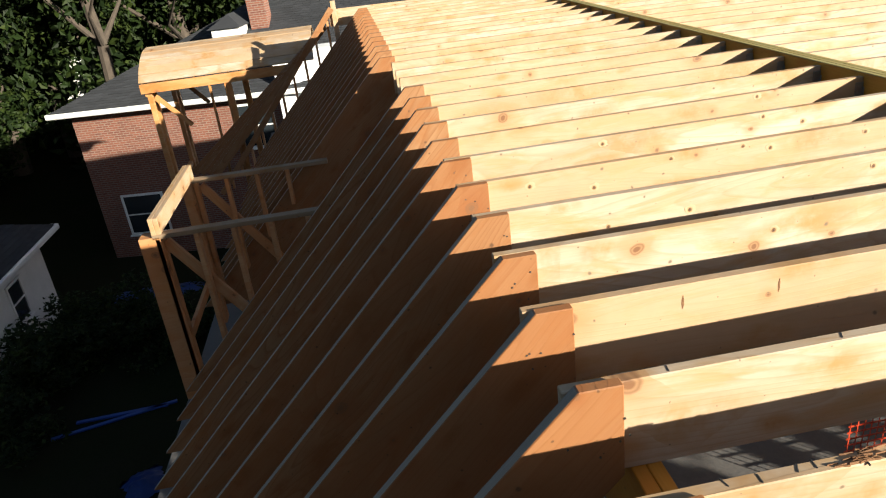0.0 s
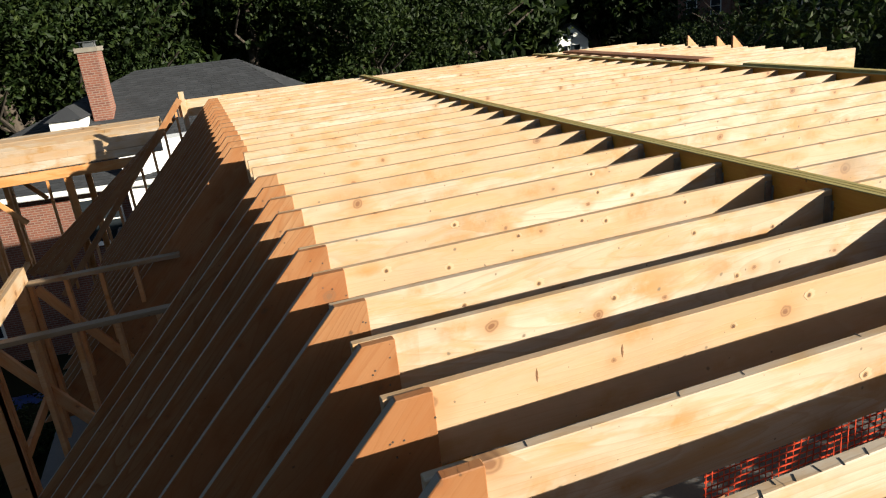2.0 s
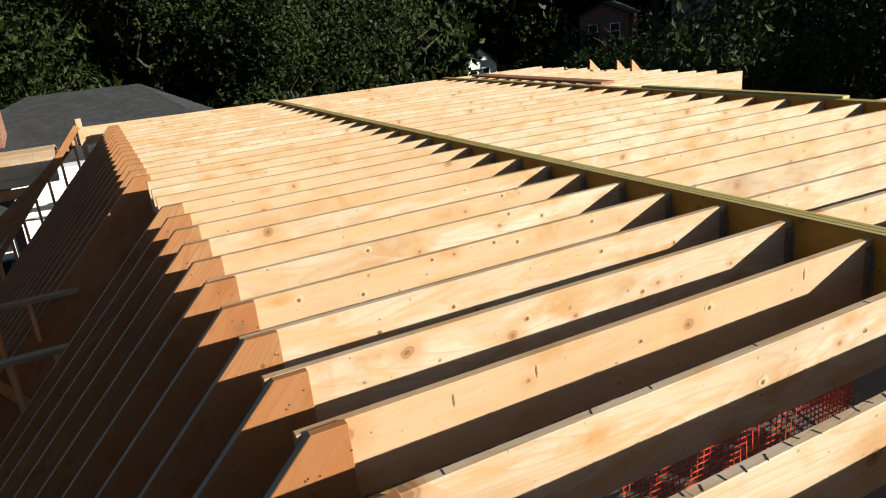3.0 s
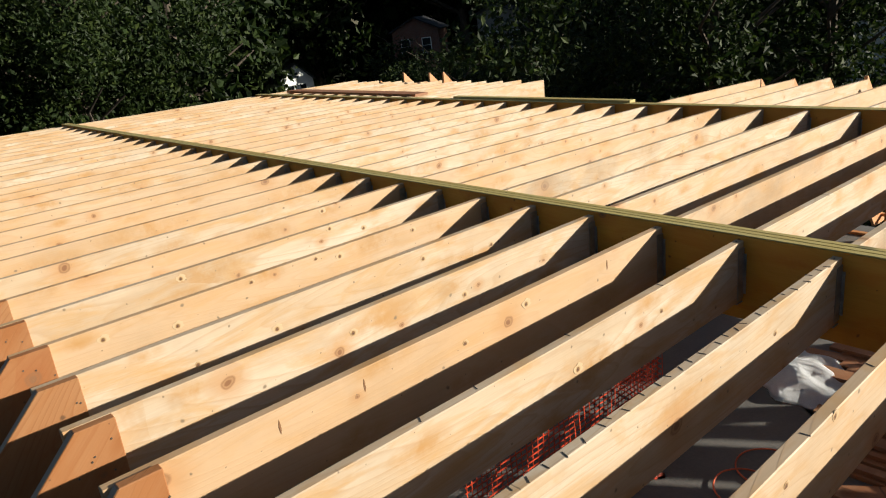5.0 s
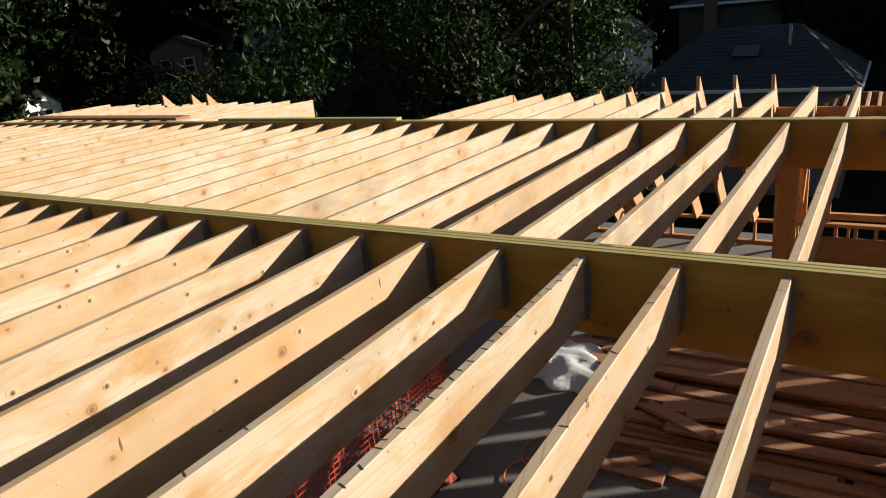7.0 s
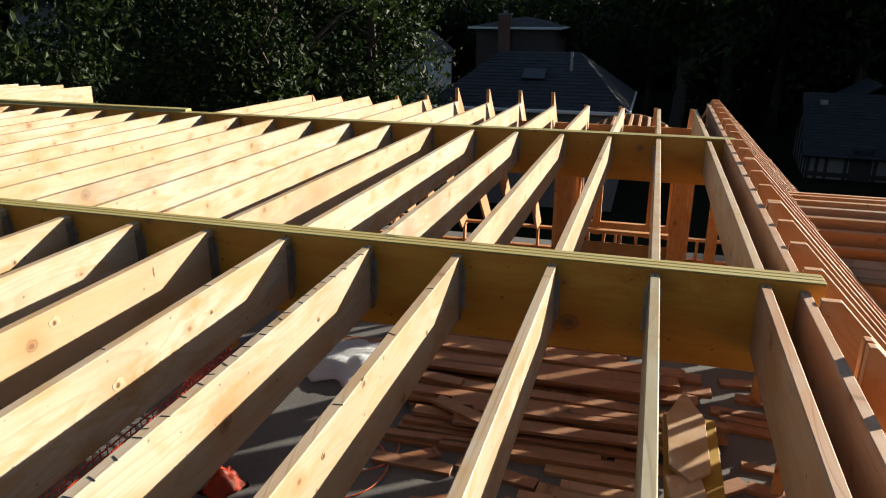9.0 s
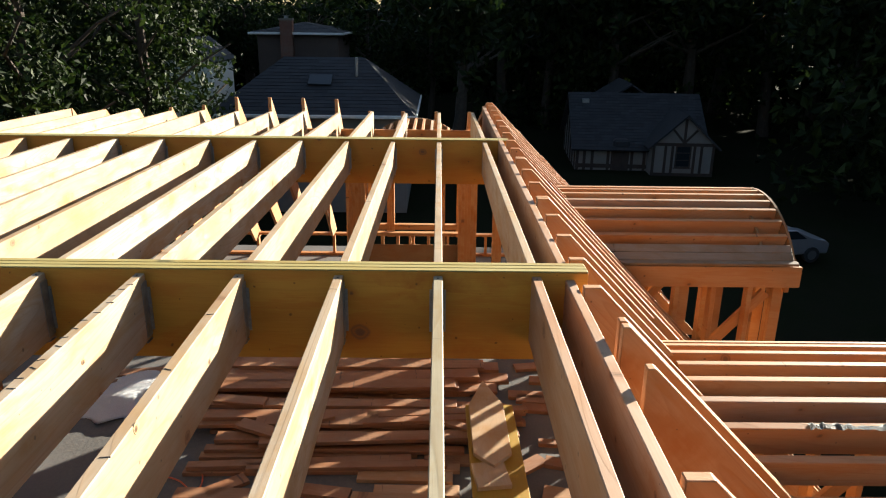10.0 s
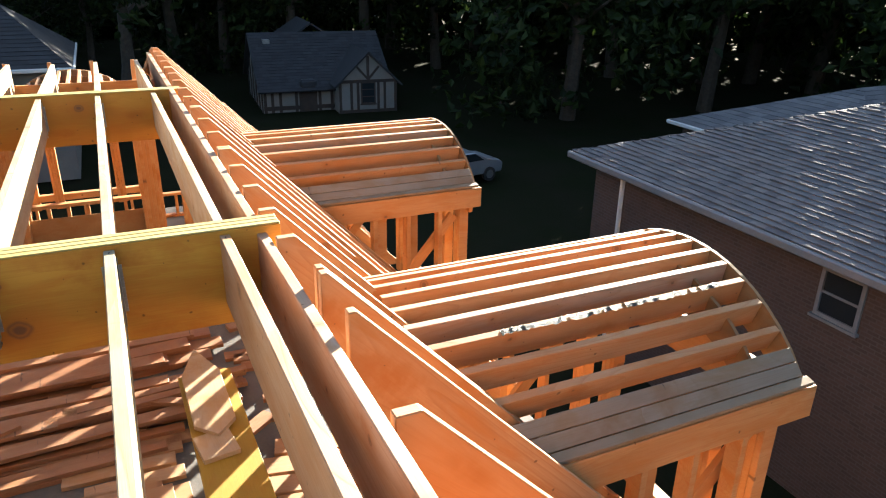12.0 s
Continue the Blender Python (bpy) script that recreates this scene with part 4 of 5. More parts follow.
def tudor_house():
    """Half-timbered cottage: local x across the front, outwards -y, a gabled bay before a low-swept roof."""
    root = thing("tudor_house", "half-timbered cottage with pale stucco and a slate roof", "house", m=Matrix.Translation((45.0, -13.75, GROUND)) @ pose(0, 0, 0, 0, 0, -94) @ Matrix.Diagonal((1.12, 1.12, 1.06, 1)))
    part("wall", box_bm(-4.4, 2.9, 0, 6.5, 0, 1.6), STUCCO, root)
    for x0 in (-4.4, 2.75):
        g = bmesh.new()
        a = [g.verts.new((x0, y, z)) for y, z in ((0, 1.5), (6.5, 1.5), (3.25, 3.95))]
        b = [g.verts.new((x0 + 0.15, v.co.y, v.co.z)) for v in a]
        g.faces.new(a)
        g.faces.new(b[::-1])
        for i in range(3):
            g.faces.new((a[i], b[i], b[(i + 1) % 3], a[(i + 1) % 3]))
        part("gable", g, STUCCO, root)
    bm, sh = bmesh.new(), bmesh.new()
    for q in (((-4.7, -0.5, 1.35), (3.1, -0.5, 1.35), (3.1, 3.25, 4.35), (-4.7, 3.25, 4.35)), ((3.1, 7.0, 1.35), (-4.7, 7.0, 1.35), (-4.7, 3.25, 4.35), (3.1, 3.25, 4.35))):
        slab(bm, q, 0.1)
        shingled(sh, q, 0.24, 0.4)
    roof = part("roof", bm, SLATE, root)
    tagged(part("shingles", sh, SLATE, roof), kind="stuff")
    # the rear wing's roof over the ridge
    r = bmesh.new()
    slab(r, ((-2.4, 3.3, 3.9), (-2.4, 8.0, 3.9), (-0.9, 8.0, 4.9), (-0.9, 3.3, 4.9)), 0.1)
    slab(r, ((0.6, 8.0, 3.9), (0.6, 3.3, 3.9), (-0.9, 3.3, 4.9), (-0.9, 8.0, 4.9)), 0.1)
    part("rear_roof", r, SLATE, root)
    # front gable bay
    x0, x1, top, eave = -0.35, 3.05, 3.5, 1.9
    xm = (x0 + x1) / 2
    g = bmesh.new()
    a = [g.verts.new(p) for p in ((x0, -1.2, 0), (x1, -1.2, 0), (x1, -1.2, eave), (xm, -1.2, top), (x0, -1.2, eave))]
    b = [g.verts.new((p.co.x, 2.2, p.co.z)) for p in a]
    g.faces.new(a)
    g.faces.new(b[::-1])
    for i in range(5):
        g.faces.new((a[i], b[i], b[(i + 1) % 5], a[(i + 1) % 5]))
    bay = part("gable_bay", g, STUCCO, root)
    r = bmesh.new()
    slab(r, ((x0 - 0.3, -1.5, eave - 0.22), (x0 - 0.3, 2.6, eave - 0.22), (xm, 2.6, top + 0.16), (xm, -1.5, top + 0.16)), 0.1)
    slab(r, ((x1 + 0.3, 2.6, eave - 0.22), (x1 + 0.3, -1.5, eave - 0.22), (xm, -1.5, top + 0.16), (xm, 2.6, top + 0.16)), 0.1)
    part("bay_roof", r, SLATE, bay)
    for x in (x0 + 0.08, x0 + 0.72, x0 + 1.1, x1 - 1.1, x1 - 0.72, x1 - 0.08):
        part("timber", box_bm(x - 0.07, x + 0.07, -1.26, -1.18, 0.0, eave), DARK_TIMBER, bay)
    part("timber", box_bm(x0, x1, -1.27, -1.17, eave - 0.08, eave + 0.10), DARK_TIMBER, bay)
    part("timber", box_bm(x0, x1, -1.27, -1.17, 0.0, 0.22), DARK_TIMBER, bay)
    for s in (-1, 1):
        part("timber", box_bm(-0.06, 0.06, -0.05, 0.05, 0, 1.0, m=pose(xm, -1.22, eave + 0.1, 0, s * 40, 0)), DARK_TIMBER, bay)
    part("timber", box_bm(xm - 0.07, xm + 0.07, -1.28, -1.18, eave + 0.1, top - 0.1), DARK_TIMBER, bay)
    window(bay, pose(xm, -1.2, 0.55), 0.85, 1.3, DARK_TIMBER, 2)
    for x in (-4.3, -3.9, -3.45, -2.55, -2.3, -1.45, -1.2, -0.5):
        part("timber", box_bm(x - 0.08, x + 0.08, -0.06, 0.02, 0.0, 1.5), DARK_TIMBER, root)
    for z in (0.3, 1.42):
        part("timber", box_bm(-4.4, x0, -0.07, 0.01, z - 0.12, z + 0.12), DARK_TIMBER, root)
    for k in range(6):
        part("timber", box_bm(-4.46, -4.36, 0.2 + k * 1.2, 0.4 + k * 1.2, 0, 1.6 + 2.5 * (1 - abs(0.3 + k * 1.2 - 3.25) / 3.25) - 0.1), DARK_TIMBER, root)
    # arched entrance with its little hood
    part("entrance", box_bm(-2.3, -1.45, -0.10, 0.0, 0.0, 1.45), DARK_TIMBER, root, "dark arched entrance")
    part("eyebrow_dormer", box_bm(-2.35, -1.4, -0.35, 1.0, 1.45, 1.95, bevel=0.12), SLATE, root)
    part("skylight", box_bm(-3.9, -3.5, 2.45, 2.9, 3.75, 4.0, bevel=0.02), STEEL, root, "small pale roof vent")


tudor_house()
east_house = hip_house("large shaded house with a dark roof behind the trees", (34.4, 1.6, GROUND), 0, 8.4, 9.0, 4.9, 2.4, STUCCO, SLATE, hip=True, tab=0.6, course=0.3, ridge=(2.4, 6.6))
sky_light = part("skylight", box_bm(-0.45, 0.45, -0.6, 0.6, 0, 0.1, m=pose(2.1, 4.4, 6.27, 0, -27.3, 0), bevel=0.02), GLASS, east_house, "dark glass skylight")
part("vent_pipe", box_bm(2.55, 2.70, 2.55, 2.70, 6.2, 7.4, bevel=0.03), STEEL, east_house, "grey vent pipe")
far_house = hip_house("tall brick house with a pale metal-edged roof between the trees", (55.0, 7.6, GROUND), 0, 7.0, 6.0, 8.1, 0.7, BRICK_DARK, SLATE, tab=0.8, course=0.4)
chimney(far_house, -0.3, 3.7, 0.0, 9.1, 0.7, 0.9)
hip_house("narrow white house beside the dark roof", (38.0, 11.9, GROUND), 0, 4.0, 2.6, 7.0, 1.2, WHITE_PAINT, SLATE, hip=False, over=0.2, tab=0.5, course=0.3)
hip_house("small white sunlit house between the trees", (39.9, 76.0, GROUND), -2, 4.4, 5.0, 3.9, 2.0, WHITE_PAINT, SLATE, hip=False, over=0.3, windows=(("s", 1.3, 1.9, 1.0, 1.6), ("s", 2.75, 1.9, 1.3, 1.6), ("s", 2.1, 4.1, 0.9, 0.8)), tab=0.5, course=0.3)
hip_house("distant brick house between the trees", (41.5, 55.6, GROUND), -50, 4.4, 5.0, 8.3, 1.2, BRICK, SLATE, hip=False, over=0.3, windows=(("s", 1.2, 6.2, 0.9, 1.4), ("s", 3.2, 6.2, 0.9, 1.4)), tab=0.6, course=0.3)
hip_house("distant pale house between the trees", (44.0, 46.6, GROUND), -68, 3.4, 5.0, 9.1, 0.8, STUCCO, SLATE, hip=False, over=0.3, windows=(("s", 1.4, 6.2, 1.0, 1.4), ("s", 3.6, 6.2, 1.0, 1.4)), tab=0.6, course=0.3)

hip_house("small white gabled shed among the trees", (-17.3, 44.0, GROUND), 0, 2.2, 3.0, 5.8, 1.5, WHITE_PAINT, SLATE, hip=False, over=0.2, tab=0.4, course=0.2)

# ---- trees ----


def leaf_clumps(seed, clumps=430, leaves=14, size=0.18, low=-2.2):
    """A crown of about 5 m radius, built of leaf clumps round branch ends, with gaps."""
    rng = np.random.default_rng(seed)
    verts, faces = [], []
    centres = []
    lobes = [(rng.normal(0, 2.0), rng.normal(0, 2.0), rng.uniform(low, 3.2), rng.uniform(1.3, 2.4)) for _ in range(13)]
    while len(centres) < clumps:
        lx, ly, lz, lr = lobes[rng.integers(len(lobes))]
        d = rng.normal(size=3)
        d /= np.linalg.norm(d)
        centres.append(np.array((lx, ly, lz)) + d * lr * rng.uniform(0.55, 1.05))
    for c in centres:
        for _ in range(leaves):
            p = c + rng.normal(0, 0.30, 3)
            a = rng.normal(size=3)
            a /= np.linalg.norm(a)
            b = np.cross(a, rng.normal(size=3))
            b /= np.linalg.norm(b)
            s = size * rng.uniform(0.6, 1.35)
            k = len(verts)
            n = np.cross(a, b) * s * 0.25
            verts += [p - a * s, p + b * s * 0.55 + n, p + a * s, p - b * s * 0.55 + n]
            faces += [(k, k + 1, k + 2), (k, k + 2, k + 3)]
    me = bpy.data.meshes.new("crown")
    me.from_pydata([tuple(v) for v in verts], [], faces)
    return me


def limb(bm, a, b, r0, r1, n=7):
    a, b = Vector(a), Vector(b)
    m = along(a, b, (0.3, 0.5, 1) if abs((b - a).normalized().z) < 0.95 else (1, 0, 0))
    rows = []
    for p, r in ((a, r0), (b, r1)):
        rows.append([bm.verts.new(p + m.to_3x3() @ Vector((0, r * math.cos(2 * math.pi * k / n), r * math.sin(2 * math.pi * k / n)))) for k in range(n)])
    for k in range(n):
        bm.faces.new((rows[0][k], rows[0][(k + 1) % n], rows[1][(k + 1) % n], rows[1][k]))


def trunk_mesh(seed):
    r = random.Random(seed)
    bm = bmesh.new()
    p, rad = Vector((0, 0, 0)), 0.34
    for k in range(5):
        q = p + Vector((r.uniform(-0.25, 0.25), r.uniform(-0.25, 0.25), 2.2))
        limb(bm, p, q, rad, rad * 0.82, 9)
        if k >= 1:
            for _ in range(3):
                ang, up = r.uniform(0, 6.28), r.uniform(0.8, 2.0)
                tip = q + Vector((math.cos(ang) * 2.0, math.sin(ang) * 2.0, up))
                limb(bm, q, tip, rad * 0.42, rad * 0.2)
                limb(bm, tip, tip + Vector((math.cos(ang + 0.5) * 1.3, math.sin(ang + 0.5) * 1.3, 0.9)), rad * 0.2, 0.03)
        p, rad = q, rad * 0.82
    return finish(bm, "trunk", BARK)


CROWNS, FAR_CROWNS = [], []
for k in range(4):
    low = (-2.2, -5.5, -3.5, -6.5)[k]
    me = leaf_clumps(20 + k, 430, 27, 0.115, low)
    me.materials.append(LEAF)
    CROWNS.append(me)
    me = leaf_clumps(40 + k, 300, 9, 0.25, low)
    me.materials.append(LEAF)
    FAR_CROWNS.append(me)
rust = CROWNS[1].copy()
rust.materials[0] = LEAF_RUST
CROWNS.append(rust)
TRUNKS = [trunk_mesh(50 + k) for k in range(3)]


def tree(x, y, height, kind, spin, label="leafy green tree in dark shade", width=1.0, lift=0.0):
    root = thing("tree", label, "tree", "trees round the site", pose(x, y, GROUND, 0, 0, spin) @ Matrix.Diagonal((height / 12 * width, height / 12 * width, height / 12, 1)))
    part_mesh("trunk", TRUNKS[kind % 3], root)
    near = kind == 4 or math.hypot(x - 3, y - 2) < 43
    part_mesh("crown", CROWNS[kind] if near else FAR_CROWNS[kind], root, pose(0, 0, 8.0 + lift) @ Matrix.Diagonal((0.95, 0.95, 1.12, 1)))
    return root


rt = random.Random(7)


def clear(x, y):
    """No tree in a house, on the site or in the lanes between."""
    for x0, x1, y0, y1 in ((-9, 15, -9, 21), (-17, 9, 10, 38), (-2, 17, -24, -8), (19, 35, -37, -22), (32, 54, -1, 14), (40, 54, -20, -6), (18, 32, 34, 52), (-2, 19, -40, -24), (20, 34, -22, -8)):
        if x0 < x < x1 and y0 < y < y1:
            return False
    return True


def sunlit_lane(x, y):
    """The open strip through which the morning sun reaches the small white house."""
    dx, dy = x - 41.0, y - 77.0
    s, off = dx * 0.694 - dy * 0.72, dx * 0.72 + dy * 0.694
    return 0 < s < 46 and abs(off) < 8.0


for dist, count, h in ((26, 22, 12.0), (36, 34, 14.0), (48, 46, 15.5), (62, 52, 17.5), (76, 50, 20.0)):
    for k in range(count):
        ang = -112 + 262 * (k + rt.uniform(-0.35, 0.35)) / count
        d = dist + rt.uniform(-4, 4)
        x, y = d * math.cos(radians(ang)) + 3, d * math.sin(radians(ang)) + 2
        hh = h * rt.uniform(0.85, 1.12)
        if -75 < ang < -20:
            hh = min(hh, 7.4 + 0.20 * d)
        half = math.degrees(math.atan(4.6 * hh / 12 / d))
        if not clear(x, y) or sunlit_lane(x, y) or (ang - half < 64 and ang + half > 62) or (-33 < ang < -4 and d < 56) or (-6 < ang < 20 and d < 45) or (-34 < ang < -21 and d < 30) or (-75 < ang < -44 and d < 44):
            continue
        if 41 < ang < 59 and d < 64:
            hh = min(hh, 7.4)
        if -2 < ang < 19:
            hh = min(hh, 8.6 + 0.03 * d)
        kind = rt.randrange(4)
        if 8 < ang < 22 and 30 < d < 52 and rt.random() < 0.4:
            tree(x, y, hh, 4, rt.uniform(0, 360), "tree with rust-red autumn leaves")
        else:
            tree(x, y, hh, kind, rt.uniform(0, 360), width=1.15)
# the tall rear row behind the small white house
for k in range(18):
    ang = 36 + 50 * k / 17 + rt.uniform(-0.8, 0.8)
    d = rt.uniform(86, 96)
    tree(d * math.cos(radians(ang)) + 3, d * math.sin(radians(ang)) + 2, rt.uniform(21, 25), rt.randrange(4), rt.uniform(0, 360), "tall leafy tree at the edge of the woods", 1.1)
# trees by the brick house and the yard
for x, y, hh, kind in ((-18.8, 29.5, 12.5, 1), (-21.0, 25.0, 12.5, 3), (-21.0, 37.0, 14.0, 0), (-9.0, 41.0, 15.5, 3), (-5.0, 42.0, 16.0, 1), (-17.0, 52.0, 15.0, 3), (3.0, 41.0, 15.0, 2), (10.0, 41.0, 15.5, 3), (-22.0, 33.0, 14.0, 3)):
    tree(x, y, hh, kind, x * 37 % 360, "leafy green tree in morning sun", 1.15)

tree(-11.2, 34.5, 18.0, 0, 40, "tall tree with a bare pale trunk", 0.75, 2.7)


def bush(x, y, s, kind):
    root = thing("bush", "dense dark green shrub", "shrub", "shrubs round the site", pose(x, y, GROUND, 0, 0, x * 53 % 360))
    part_mesh("crown", FAR_CROWNS[kind], root, pose(0, 0, 1.3 * s) @ Matrix.Diagonal((0.42 * s, 0.42 * s, 0.30 * s, 1)))


for k in range(70):
    ang, d = -80 + 215 * (k + rt.random()) / 70, rt.uniform(24, 50)
    x, y = d * math.cos(radians(ang)) + 3, d * math.sin(radians(ang)) + 2
    if clear(x, y) and not (-34 < ang < 20 and d < 46):
        bush(x, y, rt.uniform(0.8, 1.6), rt.randrange(4))


for x, y, s in ((-9.7, 14.2, 0.70), (-9.8, 15.6, 0.75), (-9.7, 17.0, 0.72), (-9.2, 18.0, 0.66), (-8.0, 18.3, 0.66), (-6.8, 18.2, 0.70), (-5.6, 18.4, 0.66), (-4.4, 18.6, 0.70)):
    bush(x, y, s, int(-x * 7) % 4)


def far_woods():
    """Woods all round, too far to tell one tree from the next."""
    rng = np.random.default_rng(3)
    n = 84000
    ang = rng.uniform(0, 2 * np.pi, n)
    d = rng.uniform(88, 112, n)
    top = 17 + 4 * np.sin(ang * 23) + 3 * np.sin(ang * 51 + 1) + 2 * np.sin(ang * 97)
    sunward = np.abs((np.degrees(ang) + 46 + 180) % 360 - 180) < 35
    top = np.where(sunward, top + 3, top)
    lane = np.abs((np.degrees(ang) - 58 + 180) % 360 - 180) < 26
    top = np.where(lane, top + 10, top)
    low = np.abs((np.degrees(ang) - 9 + 180) % 360 - 180) < 11
    top = np.where(low, 8.0 + 0.15 * top, top)
    z = GROUND + top * rng.uniform(0, 1, n) ** 1.05 + rng.normal(0, 0.4, n)
    p = np.stack((d * np.cos(ang) + 3, d * np.sin(ang) + 3, z), 1)
    a = rng.normal(size=(n, 3))
    a /= np.linalg.norm(a, axis=1)[:, None]
    b = np.cross(a, rng.normal(size=(n, 3)))
    b /= np.linalg.norm(b, axis=1)[:, None]
    s = rng.uniform(0.5, 1.35, (n, 1))
    verts = np.stack((p - a * s, p + b * s * 0.7, p + a * s, p - b * s * 0.7), 1).reshape(-1, 3)
    me = bpy.data.meshes.new("far_woods")
    me.from_pydata(verts.tolist(), [], [(4 * i, 4 * i + 1, 4 * i + 2, 4 * i + 3) for i in range(n)])
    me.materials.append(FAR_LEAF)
    tagged(new("far_woods", me), "distant dark woods all round the site", "woods", kind="stuff")


far_woods()

# ---- things on the attic floor ----
rl = random.Random(11)


def board_stack(x, y, n, length, width, turn, layers, label, mat=SCRAP, jitter=0.12):
    """Planks side by side and in layers; every plank is a thing of its own."""
    c, s = math.cos(radians(turn)), math.sin(radians(turn))
    for L in range(layers):
        for k in range(n):
            off = rl.uniform(-jitter, jitter)
            le = length * rl.uniform(0.82, 1.0)
            a = k * (width + rl.uniform(0.004, 0.03)) + L * 0.02
            px, py = x + c * off - s * a, y + s * off + c * a
            ob = new("loose_plank", stick(round(le, 1), T, width, mat))
            ob.matrix_basis = pose(px, py, FLOOR + T * (L + 1) + 0.002 * L, 0, 0, turn + rl.uniform(-3.5, 3.5))
            tagged(ob, label, "plank", "lumber piles on the attic floor")


TAN = "tan offcut board laid flat on the attic floor"
PINK = "reddish offcut plank lying on the attic floor"
# long piles across the room, lengths running along y
board_stack(6.12, -0.45, 4, 2.6, 0.14, 92, 4, PINK, jitter=0.3)
board_stack(5.95, -0.62, 2, 1.5, 0.089, 95, 5, PINK, jitter=0.25)
board_stack(6.95, -0.45, 3, 3.1, 0.184, 91, 4, PINK, jitter=0.3)
board_stack(7.35, 0.2, 2, 2.6, 0.184, 88, 3, PINK)
board_stack(5.50, 0.10, 4, 2.1, 0.089, 91, 2, PINK, jitter=0.35)
board_stack(5.22, -0.12, 4, 0.8, 0.14, 87, 1, TAN, TAN_SCRAP)
board_stack(4.66, -0.10, 3, 1.0, 0.19, 90, 2, TAN, TAN_SCRAP)
board_stack(4.2, -0.3, 3, 0.9, 0.235, 84, 1, TAN, TAN_SCRAP)
board_stack(6.4, -1.75, 3, 1.1, 0.14, 84, 1, PINK)
board_stack(4.7, -1.7, 4, 1.0, 0.19, 76, 1, TAN, TAN_SCRAP)
board_stack(7.0, 1.9, 2, 1.6, 0.14, 97, 2, PINK)
for k in range(30):
    x, y = rl.uniform(5.3, 7.4) if k > 7 else rl.uniform(3.6, 5.3), rl.uniform(-1.6, 2.0)
    ob = new("loose_plank", stick(rl.choice((0.35, 0.5, 0.7)), T, rl.choice((0.089, 0.14)), SCRAP))
    ob.matrix_basis = pose(x, y, FLOOR + T + 0.15 * (rl.random() < 0.15), 0, 0, rl.uniform(50, 130))
    tagged(ob, "short reddish offcut on the dusty floor", "plank", "lumber piles on the attic floor")

# yellow laminated offcut with a cut rafter end laid on it
lumber("lvl_offcut", (3.6, -0.68, FLOOR + 0.38), (5.55, -0.66, FLOOR + 0.40), 0.045, 0.42, YELLOW, "bright yellow laminated beam offcut resting on planks", "offcut")


def cut_end():
    pts = [(0, 0), (0.16, 0.15), (0.85, 0.15), (1.25, 0.0), (0.85, -0.15), (0.16, -0.15)]
    bm = bmesh.new()
    lo = [bm.verts.new((x, y, 0)) for x, y in pts]
    hi = [bm.verts.new((x, y, 0.038)) for x, y in pts]
    bm.faces.new(lo[::-1])
    bm.faces.new(hi)
    for i in range(6):
        bm.faces.new((lo[i], lo[(i + 1) % 6], hi[(i + 1) % 6], hi[i]))
    bmesh.ops.bevel(bm, geom=list(bm.edges), offset=0.003, segments=1, affect="EDGES")
    return bm


ob = new("rafter_offcut", finish(cut_end(), "rafter_offcut", FIR))
ob.matrix_basis = pose(4.58, -0.43, FLOOR + 0.41, 0, -2, 1)
tagged(ob, "pointed pale rafter offcut lying on the yellow offcut", "offcut")
ob = new("block", finish(box_bm(0, 0.30, -0.13, 0.13, 0, 0.038, bevel=0.003), "block", FIR))
ob.matrix_basis = pose(4.36, -0.42, FLOOR + 0.386, 0, 0, 8)
tagged(ob, "short pale wood block on the yellow offcut", "block")


def crumpled(name, x, y, w, l, h, mat, label, seed, drop=FLOOR):
    """A heap of crumpled sheet, with thickness."""
    bm = bmesh.new()
    n = 22
    g = [[bm.verts.new(((i / n - 0.5) * w * (1 + 0.2 * noise.noise((j * 0.3, seed, 0))), (j / n - 0.5) * l * (1 + 0.25 * noise.noise((i * 0.3, seed, 5))),
                        max(0.0, h * (1 - ((i / n - 0.5) ** 2 + (j / n - 0.5) ** 2) * 3.4) * (0.6 + 0.6 * abs(noise.noise((i * 0.15, j * 0.15, seed)))) + 0.02 * noise.noise((i * 0.26, j * 0.26, seed + 3)))))
          for j in range(n + 1)] for i in range(n + 1)]
    for i in range(n):
        for j in range(n):
            bm.faces.new((g[i][j], g[i + 1][j], g[i + 1][j + 1], g[i][j + 1]))
    bmesh.ops.solidify(bm, geom=list(bm.faces), thickness=0.006)
    me = finish(bm, name, mat)
    for p in me.polygons:
        p.use_smooth = True
    ob = new(name, me)
    ob.matrix_basis = pose(x, y, drop + 0.008, 0, 0, seed * 40)
    return tagged(ob, label, "sheet")


crumpled("plastic_sheet", 6.27, 2.88, 1.30, 0.95, 0.26, CLOTH, "crumpled white sheet heaped on the attic floor", 2)
crumpled("blue_tarp", 4.35, 5.2, 0.9, 0.6, 0.16, TARP, "crumpled blue tarp on the attic floor", 5)
crumpled("blue_tarp", -5.8, 12.3, 0.9, 0.8, 0.2, TARP, "blue tarp bunched up at the foot of the wall", 3, GROUND)
for a, b in (((-8.4, 14.4), (-5.7, 15.1)), ((-8.0, 14.9), (-5.9, 15.0))):
    lumber("plastic_strip", (*a, GROUND + 0.05), (*b, GROUND + 0.05), 0.04, 0.10, TARP, "rolled strip of blue plastic lying in the yard", "plastic strip", "plastic in the yard")
crumpled("blue_tarp", -7.7, 21.6, 3.4, 0.9, 0.3, TARP, "long blue tarp spread in the yard", 9, GROUND)


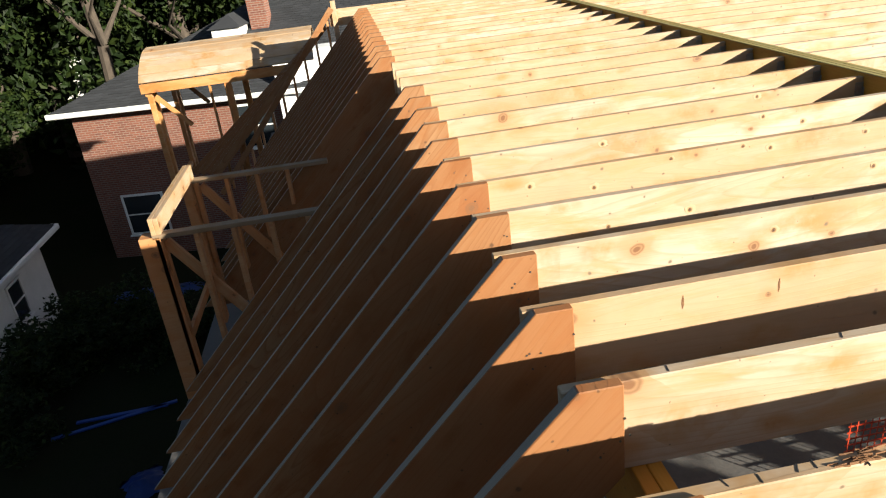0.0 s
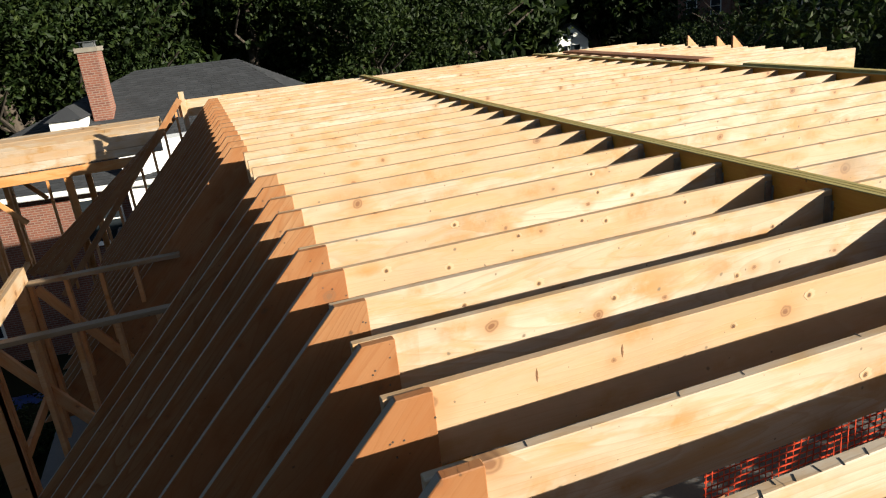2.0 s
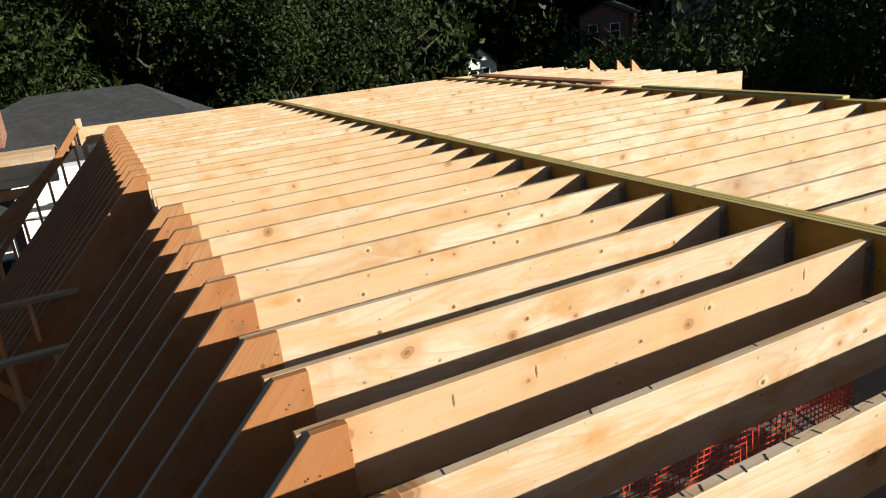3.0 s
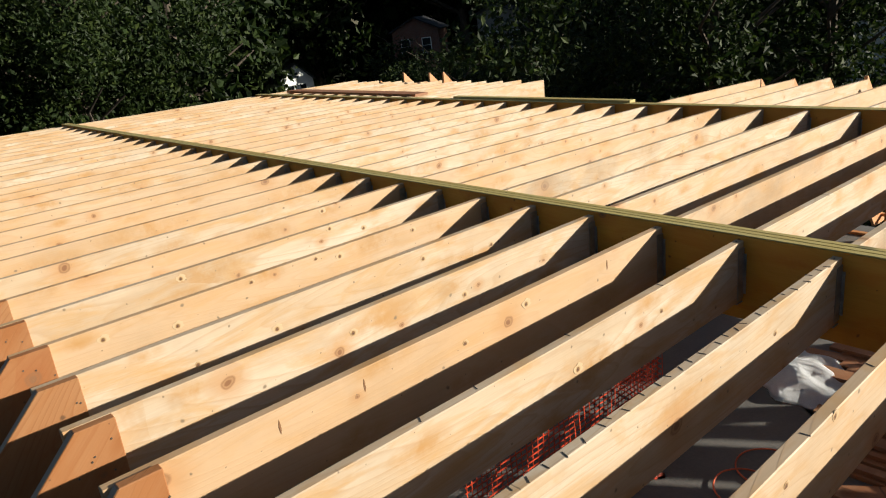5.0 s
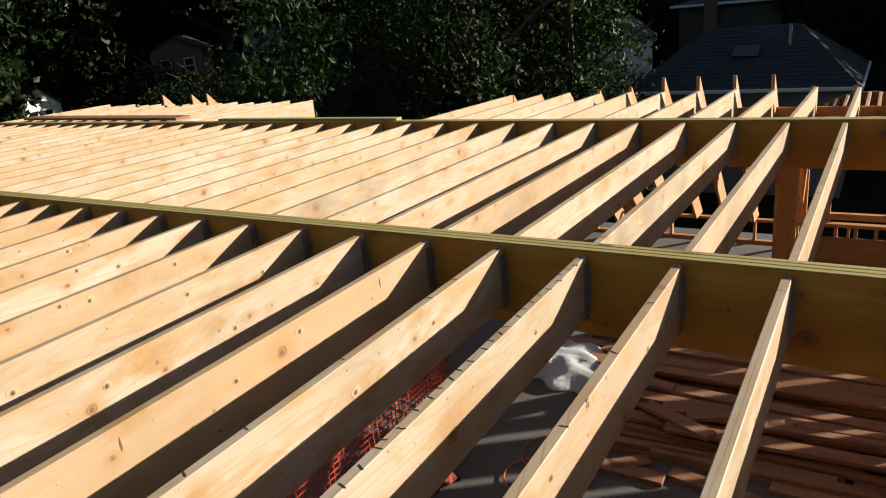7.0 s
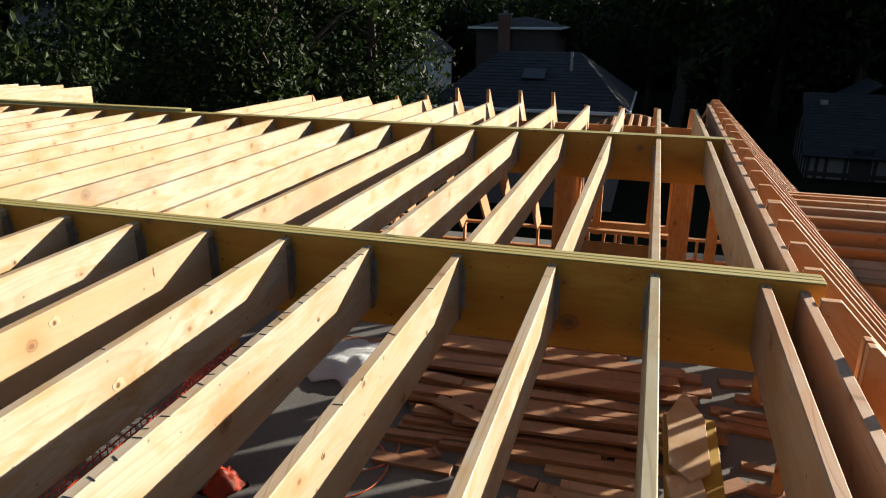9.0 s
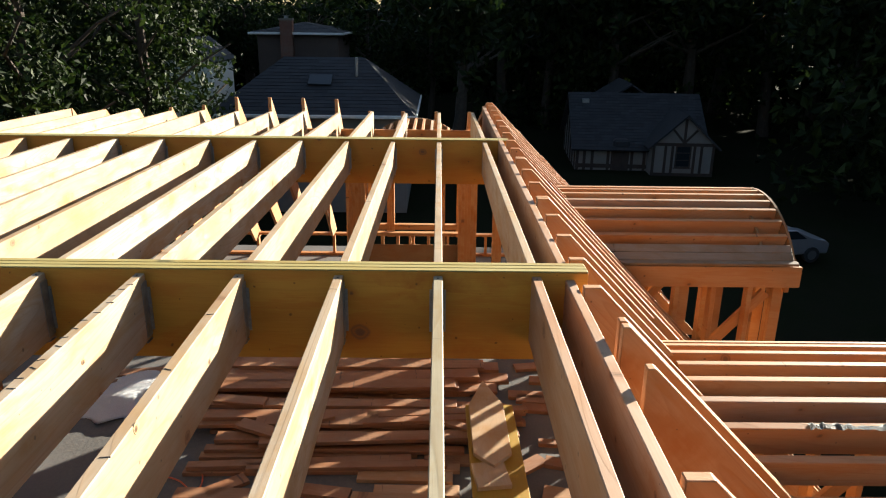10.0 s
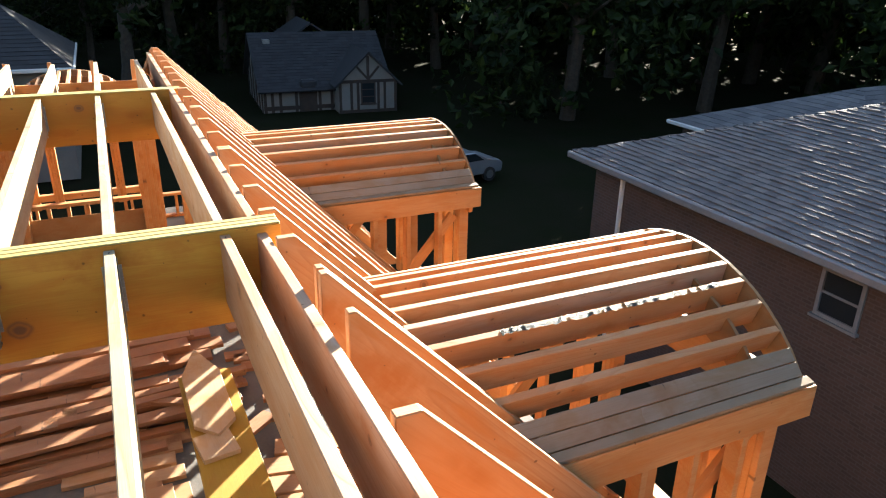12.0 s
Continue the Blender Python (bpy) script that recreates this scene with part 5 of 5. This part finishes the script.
def mesh_fence(a, b, z0, z1, label):
    """Orange plastic safety mesh: flat strands crossing, with oval holes."""
    a, b = Vector(a), Vector(b)
    length = (b - a).length
    bm = bmesh.new()
    nx, nz = int(length / 0.055), int((z1 - z0) / 0.05)
    for i in range(nx + 1):
        x = length * i / nx
        box(bm, x - 0.004, x + 0.004, -0.0015, 0.0015, 0, z1 - z0)
    for k in range(nz + 1):
        z = (z1 - z0) * k / nz
        box(bm, 0, length, -0.0025, 0.0025, z - 0.006, z + 0.006)
    for v in bm.verts:
        v.co.y += 0.05 * math.sin(v.co.x * 3.1) + 0.02 * math.sin(v.co.x * 9 + v.co.z * 4)
        v.co.z += 0.03 * math.sin(v.co.x * 5.0) * (v.co.z / (z1 - z0))
    ob = new("safety_mesh", finish(bm, "safety_mesh", ORANGE))
    m = along((a.x, a.y, z0), (b.x, b.y, z0))
    ob.matrix_basis = m
    return tagged(ob, label, "safety mesh")


mesh_fence((2.45, 3.48, 0), (4.9, 3.48, 0), FLOOR + 0.02, FLOOR + 0.85, "orange plastic safety mesh standing along an opening")
mesh_fence((4.9, 3.48, 0), (5.1, 4.2, 0), FLOOR + 0.02, FLOOR + 0.75, "torn piece of orange safety mesh")
crumpled("rolled_mesh", 4.02, 3.13, 0.32, 0.26, 0.26, ORANGE, "bundled orange safety mesh on the floor", 4)


def cord(points, r, mat, label):
    cu = bpy.data.curves.new("power_cord", "CURVE")
    cu.dimensions = "3D"
    cu.bevel_depth = r
    cu.bevel_resolution = 2
    sp = cu.splines.new("BEZIER")
    sp.bezier_points.add(len(points) - 1)
    for bp, p in zip(sp.bezier_points, points):
        bp.co = p
        bp.handle_left_type = bp.handle_right_type = "AUTO"
    cu.materials.append(mat)
    return tagged(new("power_cord", cu), label, "cord")


cord([(4.3 + 0.35 * math.cos(k * 0.9) + 0.05 * k, 2.3 + 0.35 * math.sin(k * 0.9), FLOOR + 0.012 + 0.004 * (k % 3)) for k in range(14)], 0.007, CORD, "orange power cord coiled on the floor")
cord([(2.0, 2.6, FLOOR + 0.01), (2.4, 2.3, FLOOR + 0.01), (2.9, 2.7, FLOOR + 0.01), (3.4, 2.2, FLOOR + 0.01), (3.9, 2.5, FLOOR + 0.01)], 0.007, CORD, "orange power cord trailing over the floor")

# ---- boards left on the second beam ----
lumber("loose_board", (6.60, 8.5, 0.0), (6.74, 12.6, 0.0), T, 0.24, SCRAP, "dark reddish board lying across the joists", "plank")
lumber("loose_board", (6.36, 4.72, -0.01), (6.40, 7.6, -0.01), 0.045, 0.10, LVL_TOP, "yellow laminated strip lying across the joists", "plank")

# ---- staples and nails on the joist tops ----


def fasteners(y, count, seed, size=(0.013, 0.0014, 0.0015), x0=0.3, x1=2.6, drop=0.0):
    r = random.Random(seed)
    bm = bmesh.new()
    for k in range(count):
        x = x0 + (x1 - x0) * (k + r.random() * 0.7) / count
        yy = y + r.uniform(0.006, 0.030)
        box(bm, -size[0], size[0], -size[1], size[1], -0.002, size[2], m=pose(x, yy, drop * (B1[0] - x) / (B1[0] - 0.075), 0, 0, r.uniform(60, 120)))
    tagged(new("staples", finish(bm, "staples", DARK_STEEL)), "bent steel staples along a joist top", "staples", "staples on the joists", kind="stuff")


fasteners(J * 3, 34, 1, drop=-0.025)
fasteners(J * 2, 5, 2, drop=-0.03)
fasteners(J * 4, 6, 3, drop=-0.015)

# ---- car on the street ----


def car(x, y, turn):
    root = thing("car", "silver parked car in the shade", "car", "", pose(x, y, GROUND, 0, 0, turn))
    side = [(-2.1, 0.35), (-2.15, 0.75), (-1.9, 0.95), (-1.2, 1.0), (-0.55, 1.42), (0.7, 1.45), (1.5, 1.02), (2.05, 0.95), (2.15, 0.6), (2.1, 0.35)]
    part("body", prism(side, -0.85, 0.85, 0.05), CAR_PAINT, root)
    glass = [(-1.05, 1.02), (-0.52, 1.37), (0.66, 1.40), (1.3, 1.04)]
    part("side_window", prism(glass, -0.858, 0.858, 0.0), GLASS, root)
    for wx in (-1.35, 1.35):
        for wy in (-0.8, 0.8):
            bm = bmesh.new()
            bmesh.ops.create_cone(bm, cap_ends=True, segments=20, radius1=0.33, radius2=0.33, depth=0.22, matrix=pose(wx, wy, 0.33, 90, 0, 0))
            wheel = part("wheel", bm, RUBBER, root, "black tyre")
            bm = bmesh.new()
            bmesh.ops.create_cone(bm, cap_ends=True, segments=16, radius1=0.2, radius2=0.18, depth=0.24, matrix=pose(wx, wy, 0.33, 90, 0, 0))
            part("rim", bm, STEEL, wheel)


car(28.0, -13.8, 100)
